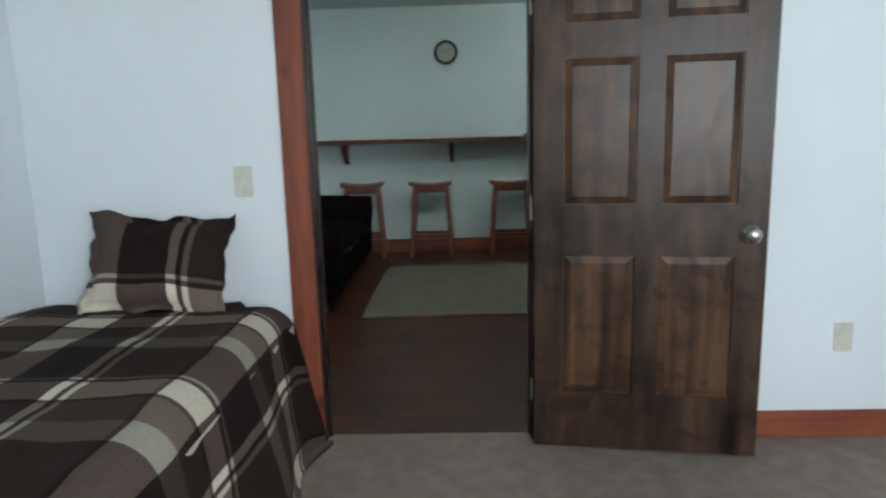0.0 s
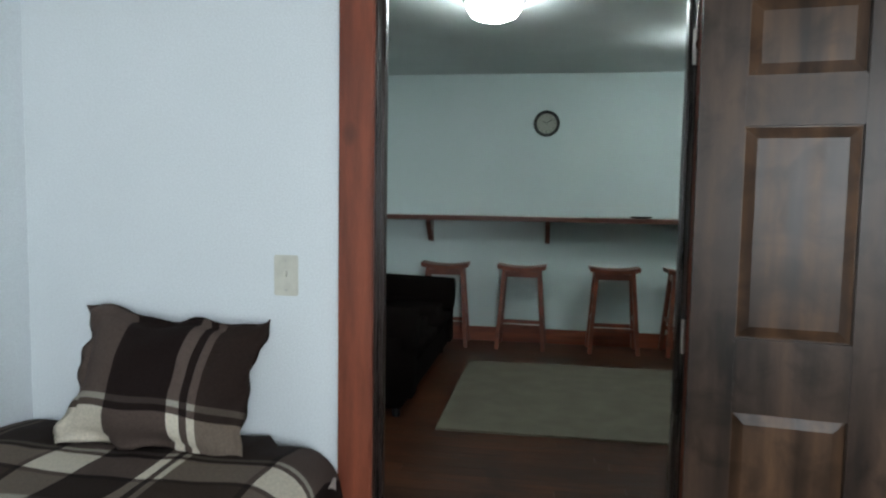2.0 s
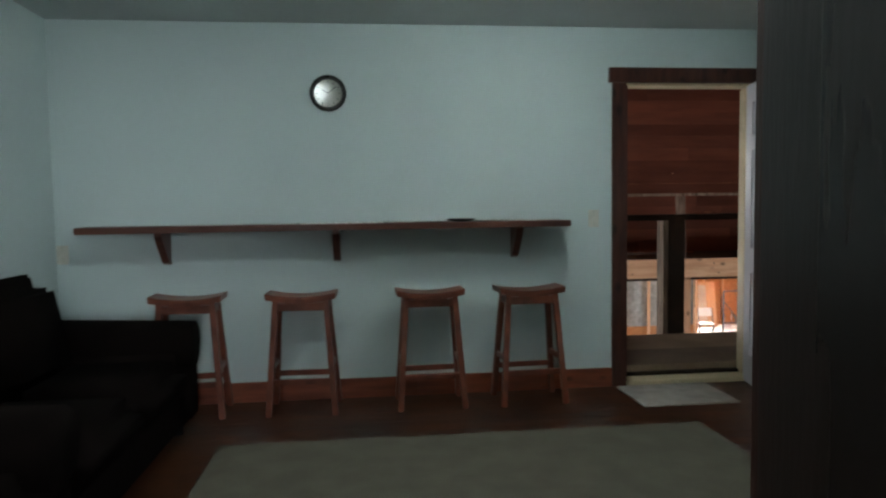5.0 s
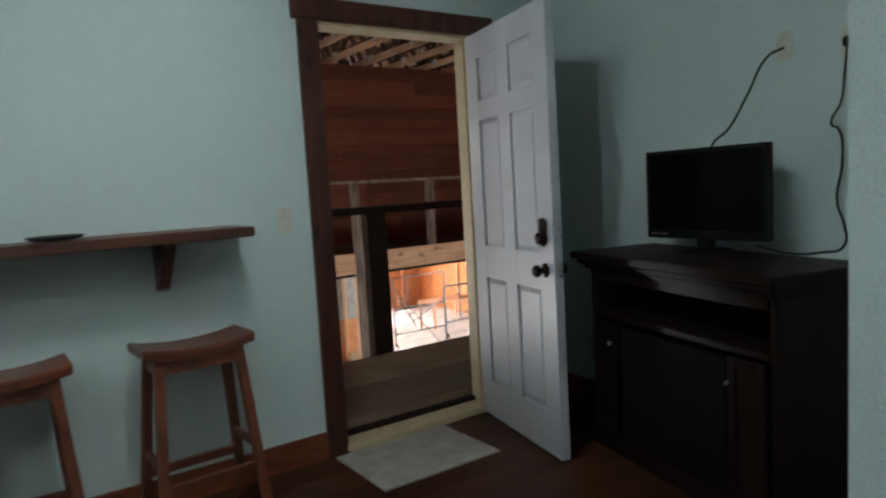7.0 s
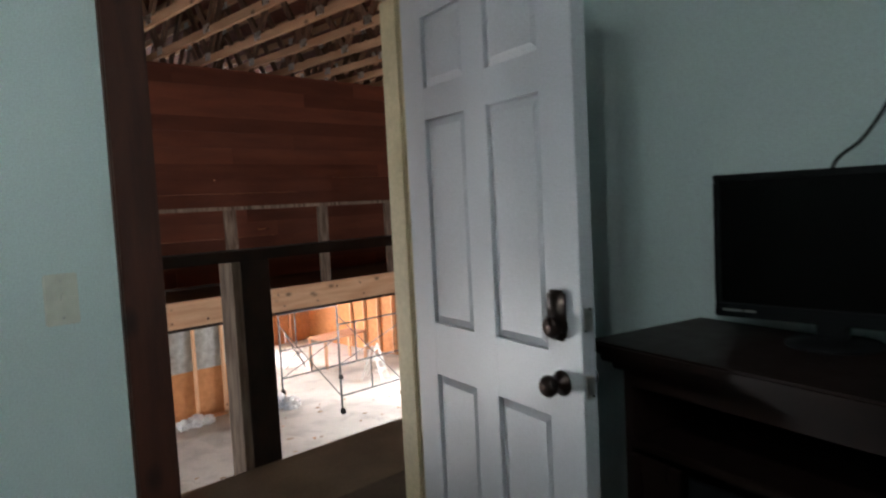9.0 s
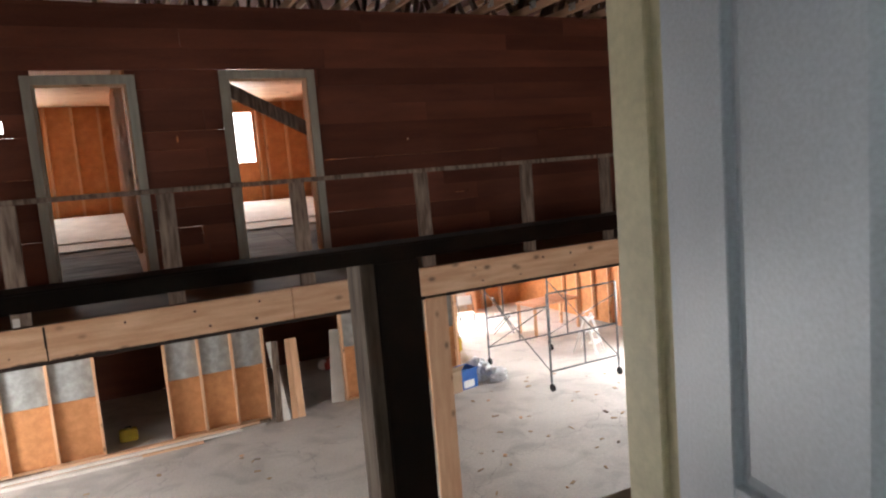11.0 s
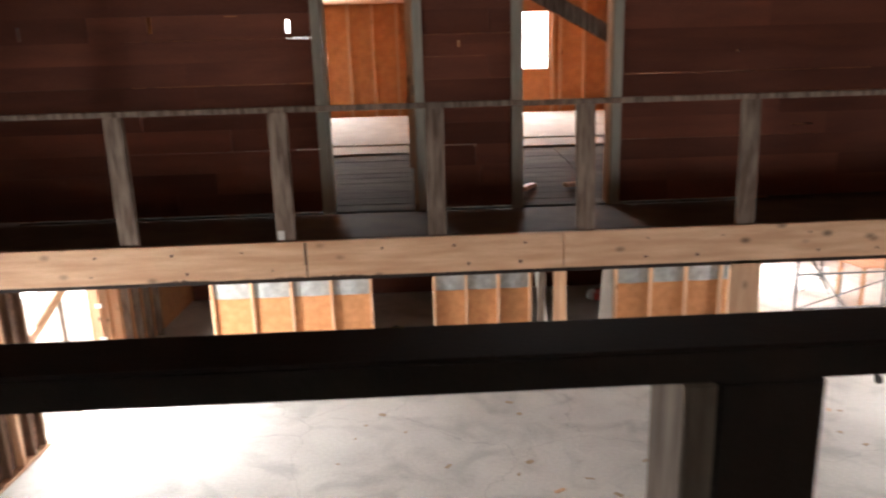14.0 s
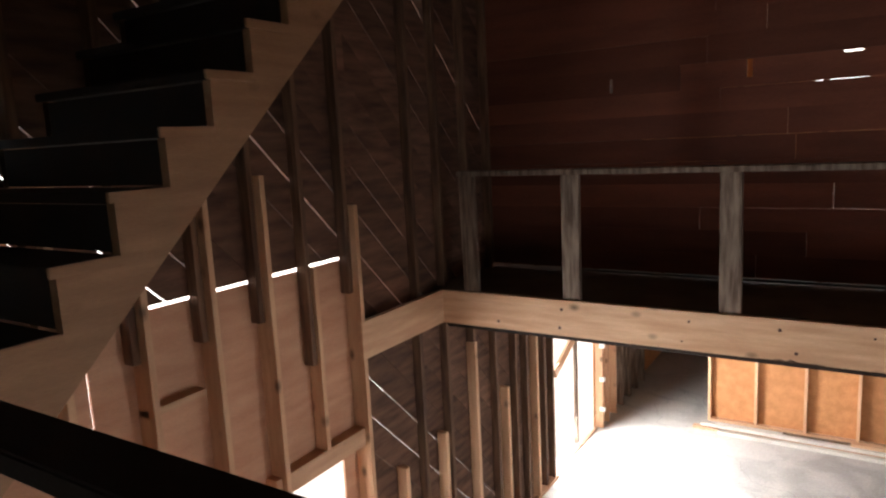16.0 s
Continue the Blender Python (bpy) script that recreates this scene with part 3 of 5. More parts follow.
def panel_door(ob, w, h, th, stiles, rows, frame_m, panel_m, bevel, panel="panel"):
    """A six-panel leaf from x=0 (hinge) to w, y 0..th: rails and stiles with raised panels in the openings."""
    sw, mw = stiles
    bm = bmesh.new()
    xs = [(sw, w / 2 - mw / 2), (w / 2 + mw / 2, w - sw)]
    for a, b in ((0, sw), (w / 2 - mw / 2, w / 2 + mw / 2), (w - sw, w)):
        boxbm(bm, a, b, 0, th, 0, h, 0.0015)
    prev = 0.0
    for z0, z1 in rows + [(h, h)]:
        for a, b in xs:
            boxbm(bm, a - 0.002, b + 0.002, 0.0005, th - 0.0005, prev, z0, 0.001)
        prev = z1
    part("leaf_frame", bm, frame_m, ob)
    for z0, z1 in rows:
        for a, b in xs:
            bm = bmesh.new()
            boxbm(bm, a - 0.004, b + 0.004, th * 0.34, th * 0.66, z0 - 0.004, z1 + 0.004)
            for s in (-1, 1):
                y0 = th * 0.5 + s * th * 0.16
                y1 = th * 0.5 + s * th * 0.40
                o = [(a + 0.004, z0 + 0.004), (b - 0.004, z0 + 0.004), (b - 0.004, z1 - 0.004), (a + 0.004, z1 - 0.004)]
                i = [(a + bevel, z0 + bevel), (b - bevel, z0 + bevel), (b - bevel, z1 - bevel), (a + bevel, z1 - bevel)]
                vo = [bm.verts.new((x, y0, z)) for x, z in o]
                vi = [bm.verts.new((x, y1, z)) for x, z in i]
                q = [(vo[k], vo[(k + 1) % 4], vi[(k + 1) % 4], vi[k]) for k in range(4)] + [tuple(vi)]
                for face in q:
                    bm.faces.new(face if s < 0 else tuple(reversed(face)))
            part(panel, bm, panel_m, ob)


# bedroom door, open against the wall
bd = thing("bedroom_door", "dark walnut-stained six-panel wooden door standing open", "door", (0.435, -0.035, 0.012), -8.5)
panel_door(bd, 0.825, 1.885, 0.035, (0.108, 0.09), [(0.225, 0.765), (0.955, 1.48), (1.60, 1.785)], "walnut", "walnut_panel", 0.03)
for o in bd.children:
    o.location.y -= 0.035
kn = lathebm(bmesh.new(), [(0.001, -0.066), (0.02, -0.064), (0.027, -0.052), (0.024, -0.038), (0.012, -0.03), (0.012, -0.012), (0.03, -0.008), (0.031, 0.0)], 20, pose(0.765, -0.035, 0.85, -90, 0, 0))
part("door_knob", kn, "nickel", bd, "round nickel door knob", True)
part("latch_plate", box(0.8235, 0.8265, -0.03, -0.006, 0.83, 0.89), "nickel", bd)

# white outer door, standing open into the room
wd = thing("outer_door", "white six-panel door standing open with bronze locks", "door", (2.900, 4.275, 0.012), -103)
panel_door(wd, 0.81, 2.025, 0.044, (0.125, 0.11), [(0.20, 0.76), (0.93, 1.58), (1.68, 1.90)], "white_door", "white_door", 0.026)
for o in wd.children:
    o.location.y -= 0.044
for side, y in ((-1, -0.044), (1, 0.0)):
    b = bmesh.new()
    lathebm(b, [(0.001, 0.062), (0.02, 0.061), (0.028, 0.05), (0.026, 0.036), (0.012, 0.028), (0.012, 0.010), (0.032, 0.006), (0.033, 0.0)], 20, pose(0.735, y, 0.855, -90 * -side * -1, 0, 0))
    part("door_knob", b, "bronze", wd, "oil-rubbed bronze door knob", True)
    b = bmesh.new()
    boxbm(b, 0.705, 0.765, *((y - 0.022, y) if side < 0 else (y, y + 0.022)), 0.965, 1.09, 0.008)
    lathebm(b, [(0.02, 0.04), (0.026, 0.036), (0.028, 0.0)], 16, pose(0.735, y, 1.0, -90 * -side * -1, 0, 0))
    part("deadbolt", b, "bronze", wd, "bronze keypad deadbolt", True)
for z in (0.855, 1.02):
    part("latch_plate", box(0.809, 0.812, -0.036, -0.008, z - 0.028, z + 0.028), "nickel", wd)

# switch plates and outlets
def plate(name, label, x, y, z, turn, w=0.072, h=0.118, outlet=False):
    p = thing(name, label, "wall plate", (x, y, z), turn)
    part("cover", box(-w / 2, w / 2, -0.007, 0, -h / 2, h / 2, 0.003), "ivory", p)
    if outlet:
        for dz in (-0.021, 0.021):
            part("socket", box(-0.017, 0.017, -0.010, -0.006, dz - 0.014, dz + 0.014, 0.004), "ivory", p)
    else:
        part("toggle", box(-0.005, 0.005, -0.02, -0.006, -0.004, 0.014, 0.002), "ivory", p)
    for dz in ((0,) if outlet else (-0.042, 0.042)):
        part("screw", tubebm(bmesh.new(), (0, -0.0075, dz), (0, -0.006, dz), 0.003, seg=8), "nickel", p)
    return p


plate("light_switch", "ivory light switch on the bedroom wall", -0.676, 0, 1.075, 0)
plate("wall_outlet", "ivory outlet low on the bedroom wall", 1.645, 0, 0.412, 0, outlet=True)
plate("light_switch", "ivory light switch beside the outer door", 1.784, YB, 1.153, 0)
plate("wall_outlet", "ivory outlet under the bar shelf", -1.62, YB, 0.98, 0, outlet=True)
plate("wall_outlet", "ivory outlet high on the television wall", XC, 2.87, 1.755, -90, outlet=True)
plate("wall_outlet", "ivory outlet high on the television wall", XC, 2.62, 1.73, -90, outlet=True)
plate("wall_outlet", "ivory outlet low beside the television stand", XC, 2.545, 0.48, -90, outlet=True)

# ---- bed ----
bed = thing("bed", "single bed made up with a brown and cream plaid comforter", "bed", (0, 0, 0))
part("mattress", box(-1.49, -0.50, -2.05, -0.03, 0.28, 0.57, 0.05), "gypsum", bed)
part("box_spring", box(-1.48, -0.52, -2.04, -0.04, 0.12, 0.28, 0.02), "gypsum", bed)
for x, y in ((-1.42, -0.12), (-0.6, -0.12), (-1.42, -1.96), (-0.6, -1.96)):
    part("leg", tubebm(bmesh.new(), (x, y, 0), (x, y, 0.12), 0.025), "black", bed)
def comforter():
    """A draped quilt: flat top, rounded side, skirt with folds flaring to the floor at one side and the foot."""
    bm = bmesh.new()
    uvl = bm.loops.layers.uv.new("UVMap")
    nu, nv = 64, 70
    grid = {}
    W, L, R = 0.89, 2.0, 0.11
    for i in range(nu + 1):
        for k in range(nv + 1):
            s = i / nu * 1.62
            y = -0.03 - k / nv * L
            arc = R * math.pi / 2
            if s < W:
                x, z = s, 0.625
            elif s < W + arc:
                a = (s - W) / R
                x, z = W + R * math.sin(a), 0.625 - R + R * math.cos(a)
            else:
                d = s - W - arc
                x, z = W + R + d * 0.16 + 0.035 * d / 0.5 * math.sin(y * 9 + 1), 0.525 - d * 0.98
            z += 0.010 * noise.noise(Vector((x * 4, y * 4, 3))) + 0.006 * noise.noise(Vector((x * 11, y * 9, 0)))
            x += 0.008 * noise.noise(Vector((z * 6, y * 7, 8)))
            if y > -0.25:
                z -= 0.05 * max(0, (y + 0.25) / 0.22) ** 2 * (1 if s > 0.8 else 0.4)
            grid[i, k] = bm.verts.new((-1.5 + x, y, max(z, 0.02)))
    for i in range(nu):
        for k in range(nv):
            face = bm.faces.new((grid[i, k], grid[i, k + 1], grid[i + 1, k + 1], grid[i + 1, k]))
            for lo, (a, b) in zip(face.loops, ((i, k), (i, k + 1), (i + 1, k + 1), (i + 1, k))):
                lo[uvl].uv = (a / nu * 1.62 / 0.60, b / nv * L / 0.62 + 0.02)
    bmesh.ops.recalc_face_normals(bm, faces=bm.faces)
    return bm


q = solid("comforter", comforter(), "plaid", "brown, grey and cream plaid comforter spread over the bed", "bedding", smooth=True)
q.modifiers.new("thick", 'SOLIDIFY').thickness = 0.018


def pillow():
    bm = bmesh.new()
    uvl = bm.loops.layers.uv.new("UVMap")
    n, w, h = 34, 0.535, 0.385
    sides = []
    for sgn in (1, -1):
        g = {}
        for i in range(n + 1):
            for k in range(n + 1):
                u, v = i / n * 2 - 1, k / n * 2 - 1
                full = (max(0, 1 - abs(u / 0.88) ** 2.6) * max(0, 1 - abs(v / 0.88) ** 2.6)) ** 0.55
                hem = max(0, max(abs(u), abs(v)) - 0.84) / 0.16
                thin = 0.004 if max(abs(u), abs(v)) < 0.999 else 0
                px = u * w / 2 * (1 - 0.07 * (1 - v * v)) * (1.0 + 0.03 * abs(u * v))
                pz = v * h / 2 * (1 - 0.09 * (1 - u * u)) * (1.0 + 0.03 * abs(u * v))
                wob = 0.012 * noise.noise(Vector((u * 2.5, v * 2.5, 5 * sgn)))
                g[i, k] = bm.verts.new((px, sgn * (0.085 * full + thin) + wob * full + hem * (0.016 * math.sin(u * 9 + v * 7) + 0.008 * math.sin(u * 21 - v * 17)), pz + 0.009 * math.sin(u * 7) * abs(v) + 0.004 * hem * math.sin(u * 13 + v * 5)))
        for i in range(n):
            for k in range(n):
                q = (g[i, k], g[i + 1, k], g[i + 1, k + 1], g[i, k + 1])
                ids = ((i, k), (i + 1, k), (i + 1, k + 1), (i, k + 1))
                if sgn > 0:
                    q, ids = tuple(reversed(q)), tuple(reversed(ids))
                fc = bm.faces.new(q)
                for lo, (a, b) in zip(fc.loops, ids):
                    lo[uvl].uv = (a / n * 0.78 + 0.50, 0.60 - b / n * 0.60)
    bmesh.ops.remove_doubles(bm, verts=bm.verts, dist=0.0025)
    return bm


pl = solid("pillow", pillow(), "plaid", "plaid pillow propped against the wall on the bed", "pillow", smooth=True)
pl.matrix_world = pose(-0.965, -0.17, 0.79, -22, 3, 0)

# ---- living room things ----
solid("area_rug", box(-0.53, 2.12, 1.82, 3.46, 0.0, 0.012, 0.004), "rug", "large plain olive-beige woven rug on the wooden floor", "rug")
solid("door_mat", box(1.93, 2.56, 3.79, 4.26, 0.0, 0.010, 0.003), "mat_cloth", "grey-beige door mat inside the outer door", "door mat")


def saddle_stool():
    st = thing("bar_stool", "red-brown wooden saddle-seat bar stool against the wall", "stool", group="bar stools under the shelf")
    bm = bmesh.new()
    n, w, d = 14, 0.42, 0.225
    tops, bots = [], []
    for i in range(n + 1):
        u = i / n * 2 - 1
        z = 0.715 + 0.024 * u * u
        row = []
        for v in (-1, -0.9, 0.9, 1):
            row.append((u * w / 2, v * d / 2, z - (0.008 if abs(v) == 1 else 0)))
        tops.append([bm.verts.new(c) for c in row])
        bots.append([bm.verts.new((c[0] * 0.985, c[1], c[2] - 0.036 + (0.008 if abs(c[1]) == d / 2 else 0))) for c in row])
    for i in range(n):
        for k in range(3):
            bm.faces.new((tops[i][k], tops[i + 1][k], tops[i + 1][k + 1], tops[i][k + 1]))
            bm.faces.new((bots[i][k], bots[i][k + 1], bots[i + 1][k + 1], bots[i + 1][k]))
        bm.faces.new((tops[i][0], bots[i][0], bots[i + 1][0], tops[i + 1][0]))
        bm.faces.new((tops[i][3], tops[i + 1][3], bots[i + 1][3], bots[i][3]))
    for r in (0, n):
        bm.faces.new([*tops[r], *reversed(bots[r])] if r == 0 else [*reversed(tops[r]), *bots[r]])
    bmesh.ops.recalc_face_normals(bm, faces=bm.faces)
    part("seat", bm, "stool", st)
    for sx in (-1, 1):
        for sy in (-1, 1):
            part("leg", barbm(bmesh.new(), (sx * 0.15, sy * 0.072, 0.70), (sx * 0.20, sy * 0.14, 0.0), 0.036, 0.036, 0.004, up=(0, 1, 0)), "stool", st)
    for sy in (-1, 1):
        part("stretcher", barbm(bmesh.new(), (-0.185, sy * 0.118, 0.205), (0.185, sy * 0.118, 0.205), 0.022, 0.034, 0.003), "stool", st)
        part("apron", barbm(bmesh.new(), (-0.155, sy * 0.083, 0.655), (0.155, sy * 0.083, 0.655), 0.018, 0.05, 0.003), "stool", st)
    for sx in (-1, 1):
        part("stretcher", barbm(bmesh.new(), (sx * 0.178, -0.11, 0.29), (sx * 0.178, 0.11, 0.29), 0.022, 0.034, 0.003), "stool", st)
        part("apron", barbm(bmesh.new(), (sx * 0.155, -0.07, 0.655), (sx * 0.155, 0.07, 0.655), 0.018, 0.05, 0.003), "stool", st)
    return st


s0 = saddle_stool()
s0.matrix_world = pose(-0.82, 4.09, 0, 0, 0, 2)
for x, y, a in ((-0.14, 4.08, -2), (0.645, 4.08, 1), (1.28, 4.08, 3)):
    copy_thing(s0, pose(x, y, 0, 0, 0, a))

sh = thing("bar_shelf", "long dark-stained wooden bar shelf on wall brackets", "shelf")
part("board", box(-1.43, 1.54, 4.00, YB, 1.112, 1.152, 0.005), "shelf", sh)
for x in (-0.99, 0.07, 1.235):
    b = bmesh.new()
    pts = [(0, 1.112), (-0.20, 1.112), (-0.20, 1.085), (-0.05, 0.92), (0, 0.905)]
    for s in (-0.022, 0.022):
        [b.verts.new((x + s, YB + p[0], p[1])) for p in pts]
    b.verts.ensure_lookup_table()
    b.faces.new(b.verts[0:5])
    b.faces.new(list(reversed(b.verts[5:10])))
    for k in range(5):
        b.faces.new((b.verts[k], b.verts[5 + k], b.verts[5 + (k + 1) % 5], b.verts[(k + 1) % 5]))
    bmesh.ops.recalc_face_normals(b, faces=b.faces)
    part("bracket", b, "shelf", sh)
dish = lathebm(bmesh.new(), [(0.045, 0.0), (0.085, 0.008), (0.095, 0.018), (0.088, 0.019), (0.05, 0.010), (0.001, 0.009)], 24, pose(0.86, 4.13, 1.152))
solid("shallow_dish", dish, "black", "small black dish lying on the bar shelf", "dish", smooth=True)
solid("bead_string", boxes(*[(-0.17 + 0.045 * k, -0.14 + 0.045 * k, 4.02, 4.05, 1.152, 1.162) for k in range(13)], bev=0.003), "nickel", "row of small metallic beads along the shelf edge", "beads")

ck = thing("wall_clock", "round wall clock with a black rim and pale face", "clock", (0.036, YB, 1.978))
b = bmesh.new()
lathebm(b, [(0.112, 0.0), (0.116, 0.02), (0.108, 0.036), (0.094, 0.034), (0.088, 0.018), (0.088, 0.0)], 40, pose(0, 0, 0, 90, 0, 0))
part("rim", b, "clock_rim", ck, smooth=True)
part("face", lathebm(bmesh.new(), [(0.089, 0.008), (0.089, 0.014)], 40, pose(0, 0, 0, 90, 0, 0)), "clock_face", ck)
for k in range(12):
    a = radians(30 * k)
    part("hour_mark", barbm(bmesh.new(), (0.066 * math.sin(a), -0.016, 0.066 * math.cos(a)), (0.080 * math.sin(a), -0.016, 0.080 * math.cos(a)), 0.004, 0.002, 0, up=(0, 1, 0)), "clock_rim", ck)
for a, L in ((radians(300), 0.045), (radians(50), 0.065)):
    part("clock_hand", barbm(bmesh.new(), (0, -0.018, 0), (L * math.sin(a), -0.018, L * math.cos(a)), 0.005, 0.002, 0, up=(0, 1, 0)), "clock_rim", ck)

# ceiling lamp
cl = thing("ceiling_lamp", "lit frosted glass dome lamp flush on the ceiling", "lamp", (-0.26, 2.0, H), group="ceiling lamps")
part("pan", lathebm(bmesh.new(), [(0.175, 0.0), (0.178, -0.02), (0.165, -0.028)], 36), "nickel", cl, smooth=True)
part("shade", lathebm(bmesh.new(), [(0.160, -0.024), (0.156, -0.055), (0.128, -0.098), (0.072, -0.122), (0.001, -0.128)], 36), "dome", cl, "glowing frosted glass shade", True)
part("finial", lathebm(bmesh.new(), [(0.008, -0.126), (0.010, -0.138), (0.001, -0.148)], 12), "nickel", cl, smooth=True)
copy_thing(cl, pose(1.2, 2.92, H))


def sofa():
    so = thing("sofa", "black-brown plush sofa with rounded arms against the wall", "sofa")
    part("base", box(-1.58, -0.74, 1.95, 3.78, 0.05, 0.30, 0.04), "sofa", so)
    for y0, y1 in ((2.20, 2.86), (2.87, 3.53)):
        b = bmesh.new()
        boxbm(b, -1.30, -0.68, y0, y1, 0.28, 0.47, 0.07)
        part("seat_cushion", b, "sofa", so, smooth=True)
        b = bmesh.new()
        boxbm(b, -0.12, 0.14, y0, y1, -0.26, 0.28, 0.09, pose(-1.40, 0, 0.64, 0, -12, 0))
        part("back_cushion", b, "sofa", so, smooth=True)
    for y0, y1 in ((1.92, 2.20), (3.53, 3.81)):
        b = bmesh.new()
        boxbm(b, -1.58, -0.70, y0, y1, 0.06, 0.55, 0.06)
        tubebm(b, (-1.55, (y0 + y1) / 2, 0.53), (-0.69, (y0 + y1) / 2, 0.51), 0.145, 0.135, 18)
        part("arm", b, "sofa", so, smooth=True)
    b = bmesh.new()
    boxbm(b, -0.10, 0.10, 1.98, 3.75, -0.40, 0.40, 0.08, pose(-1.51, 0, 0.52, 0, -6, 0))
    part("backrest", b, "sofa", so, smooth=True)
    for x in (-1.5, -0.8):
        for y in (2.02, 3.71):
            part("foot", tubebm(bmesh.new(), (x, y, 0), (x, y, 0.07), 0.025), "black", so)


sofa()


def tv_stand():
    t = thing("television_stand", "dark cherry cabinet stand with a moulded top and mesh front", "tv stand", (3.03, 3.02, 0), -14)
    # local: front toward -x, width along y
    X0, X1, W = -0.17, 0.24, 0.535
    part("top", box(X0 - 0.08, X1, -W - 0.06, W + 0.06, 0.892, 0.924, 0.006), "stand", t)
    part("moulding", box(X0 - 0.055, X1, -W - 0.035, W + 0.035, 0.865, 0.892, 0.006), "stand", t)
    part("moulding", box(X0 - 0.03, X1, -W - 0.015, W + 0.015, 0.842, 0.865, 0.006), "stand", t)
    for y0, y1 in ((-W, -W + 0.03), (W - 0.03, W)):
        part("side_panel", box(X0, X1, y0, y1, 0.0, 0.842, 0.004), "stand", t)
    part("back_panel", box(X1 - 0.012, X1, -W + 0.03, W - 0.03, 0.06, 0.842), "stand", t)
    part("shelf", box(X0, X1 - 0.012, -W + 0.03, W - 0.03, 0.62, 0.645, 0.003), "stand", t)
    part("bottom", boxes((X0, X1 - 0.012, -W + 0.03, W - 0.03, 0.06, 0.085), (X0 - 0.015, X0 + 0.01, -W - 0.015, W + 0.015, 0.0, 0.09), bev=0.003), "stand", t)
    part("apron", box(X0 - 0.006, X0 + 0.016, -W + 0.03, W - 0.03, 0.795, 0.842, 0.003), "stand", t)
    for y0, y1, k in ((-W + 0.035, -0.33, 1), (0.33, W - 0.035, -1)):
        fr = bmesh.new()
        for a in ((y0, y0 + 0.04, 0.095, 0.61), (y1 - 0.04, y1, 0.095, 0.61), (y0 + 0.04, y1 - 0.04, 0.095, 0.14), (y0 + 0.04, y1 - 0.04, 0.565, 0.61)):
            boxbm(fr, X0 - 0.02, X0, a[0], a[1], a[2], a[3], 0.003)
        boxbm(fr, X0 - 0.012, X0 - 0.004, y0 + 0.038, y1 - 0.038, 0.138, 0.567)
        dd = part("door", fr, "stand", t)
        part("knob", lathebm(bmesh.new(), [(0.006, 0), (0.006, 0.012), (0.012, 0.018), (0.009, 0.026), (0.001, 0.028)], 14, pose(X0 - 0.02, y1 - 0.02 if k > 0 else y0 + 0.02, 0.52, 0, -90, 0)), "nickel", dd, "small nickel knob", True)
    part("speaker_grille", box(X0 - 0.008, X0 + 0.004, -0.315, 0.315, 0.10, 0.60, 0.004), "grille", t, "charcoal mesh panel")
    return t


tv_stand()
tv = thing("television", "black flat-screen television on a foot, switched off", "television", (3.19, 3.10, 0.924), -3)
part("foot", lathebm(bmesh.new(), [(0.11, 0.0), (0.11, 0.008), (0.03, 0.018)], 28), "black", tv, smooth=True)
part("neck", box(-0.015, 0.02, -0.035, 0.035, 0.015, 0.08, 0.004), "black", tv)
part("bezel", boxes((-0.025, 0.03, -0.293, 0.293, 0.052, 0.092), (-0.025, 0.03, -0.293, 0.293, 0.424, 0.442), (-0.025, 0.03, -0.293, -0.275, 0.092, 0.424), (-0.025, 0.03, 0.275, 0.293, 0.092, 0.424), bev=0.003), "black", tv)
part("screen", box(-0.020, 0.01, -0.276, 0.276, 0.091, 0.425), "screen", tv)
part("back_shell", box(0.028, 0.07, -0.22, 0.22, 0.09, 0.38, 0.015), "black", tv)
part("badge", box(-0.027, -0.024, 0.18, 0.27, 0.069, 0.075), "nickel", tv)
t1 = cablecurve("antenna_cable", [(XC - 0.012, 2.87, 1.75), (XC - 0.06, 2.91, 1.72), (XC - 0.09, 2.98, 1.58), (XC - 0.11, 3.06, 1.44), (3.28, 3.12, 1.375), (3.27, 3.12, 1.2)], 0.005, "cable")
tagged(t1, "thin black cable hanging from the high outlet to the television", "cable")
t2 = cablecurve("power_cable", [(XC - 0.02, 2.62, 1.72), (XC - 0.03, 2.625, 1.62), (XC - 0.03, 2.64, 1.50), (XC - 0.03, 2.675, 1.42), (XC - 0.04, 2.645, 1.40), (XC - 0.03, 2.635, 1.28), (XC - 0.03, 2.655, 1.12), (XC - 0.03, 2.63, 1.03), (XC - 0.03, 2.625, 0.955), (XC - 0.16, 2.66, 0.931), (3.20, 2.74, 0.931), (3.17, 2.86, 0.96)], 0.005, "cable")
tagged(t2, "black power cord hanging down the wall to the stand", "cable")
part("plug", box(XC - 0.035, XC - 0.008, 2.605, 2.635, 1.705, 1.745, 0.006), "black", t2)
t3 = cablecurve("stand_cord", [(XC - 0.015, 2.545, 0.47), (XC - 0.05, 2.54, 0.38), (XC - 0.03, 2.55, 0.22), (XC - 0.04, 2.53, 0.15), (XC - 0.03, 2.58, 0.11), (XC - 0.03, 2.60, 0.2)], 0.006, "cable")
tagged(t3, "black cord hanging from the low outlet behind the stand", "cable")
bskt = lathebm(bmesh.new(), [(0.10, 0.0), (0.115, 0.3), (0.120, 0.3), (0.104, 0.004), (0.001, 0.006)], 24, pose(2.99, 3.98, 0.0))
solid("waste_basket", bskt, "black", "small black waste basket between door and stand", "basket", smooth=True)

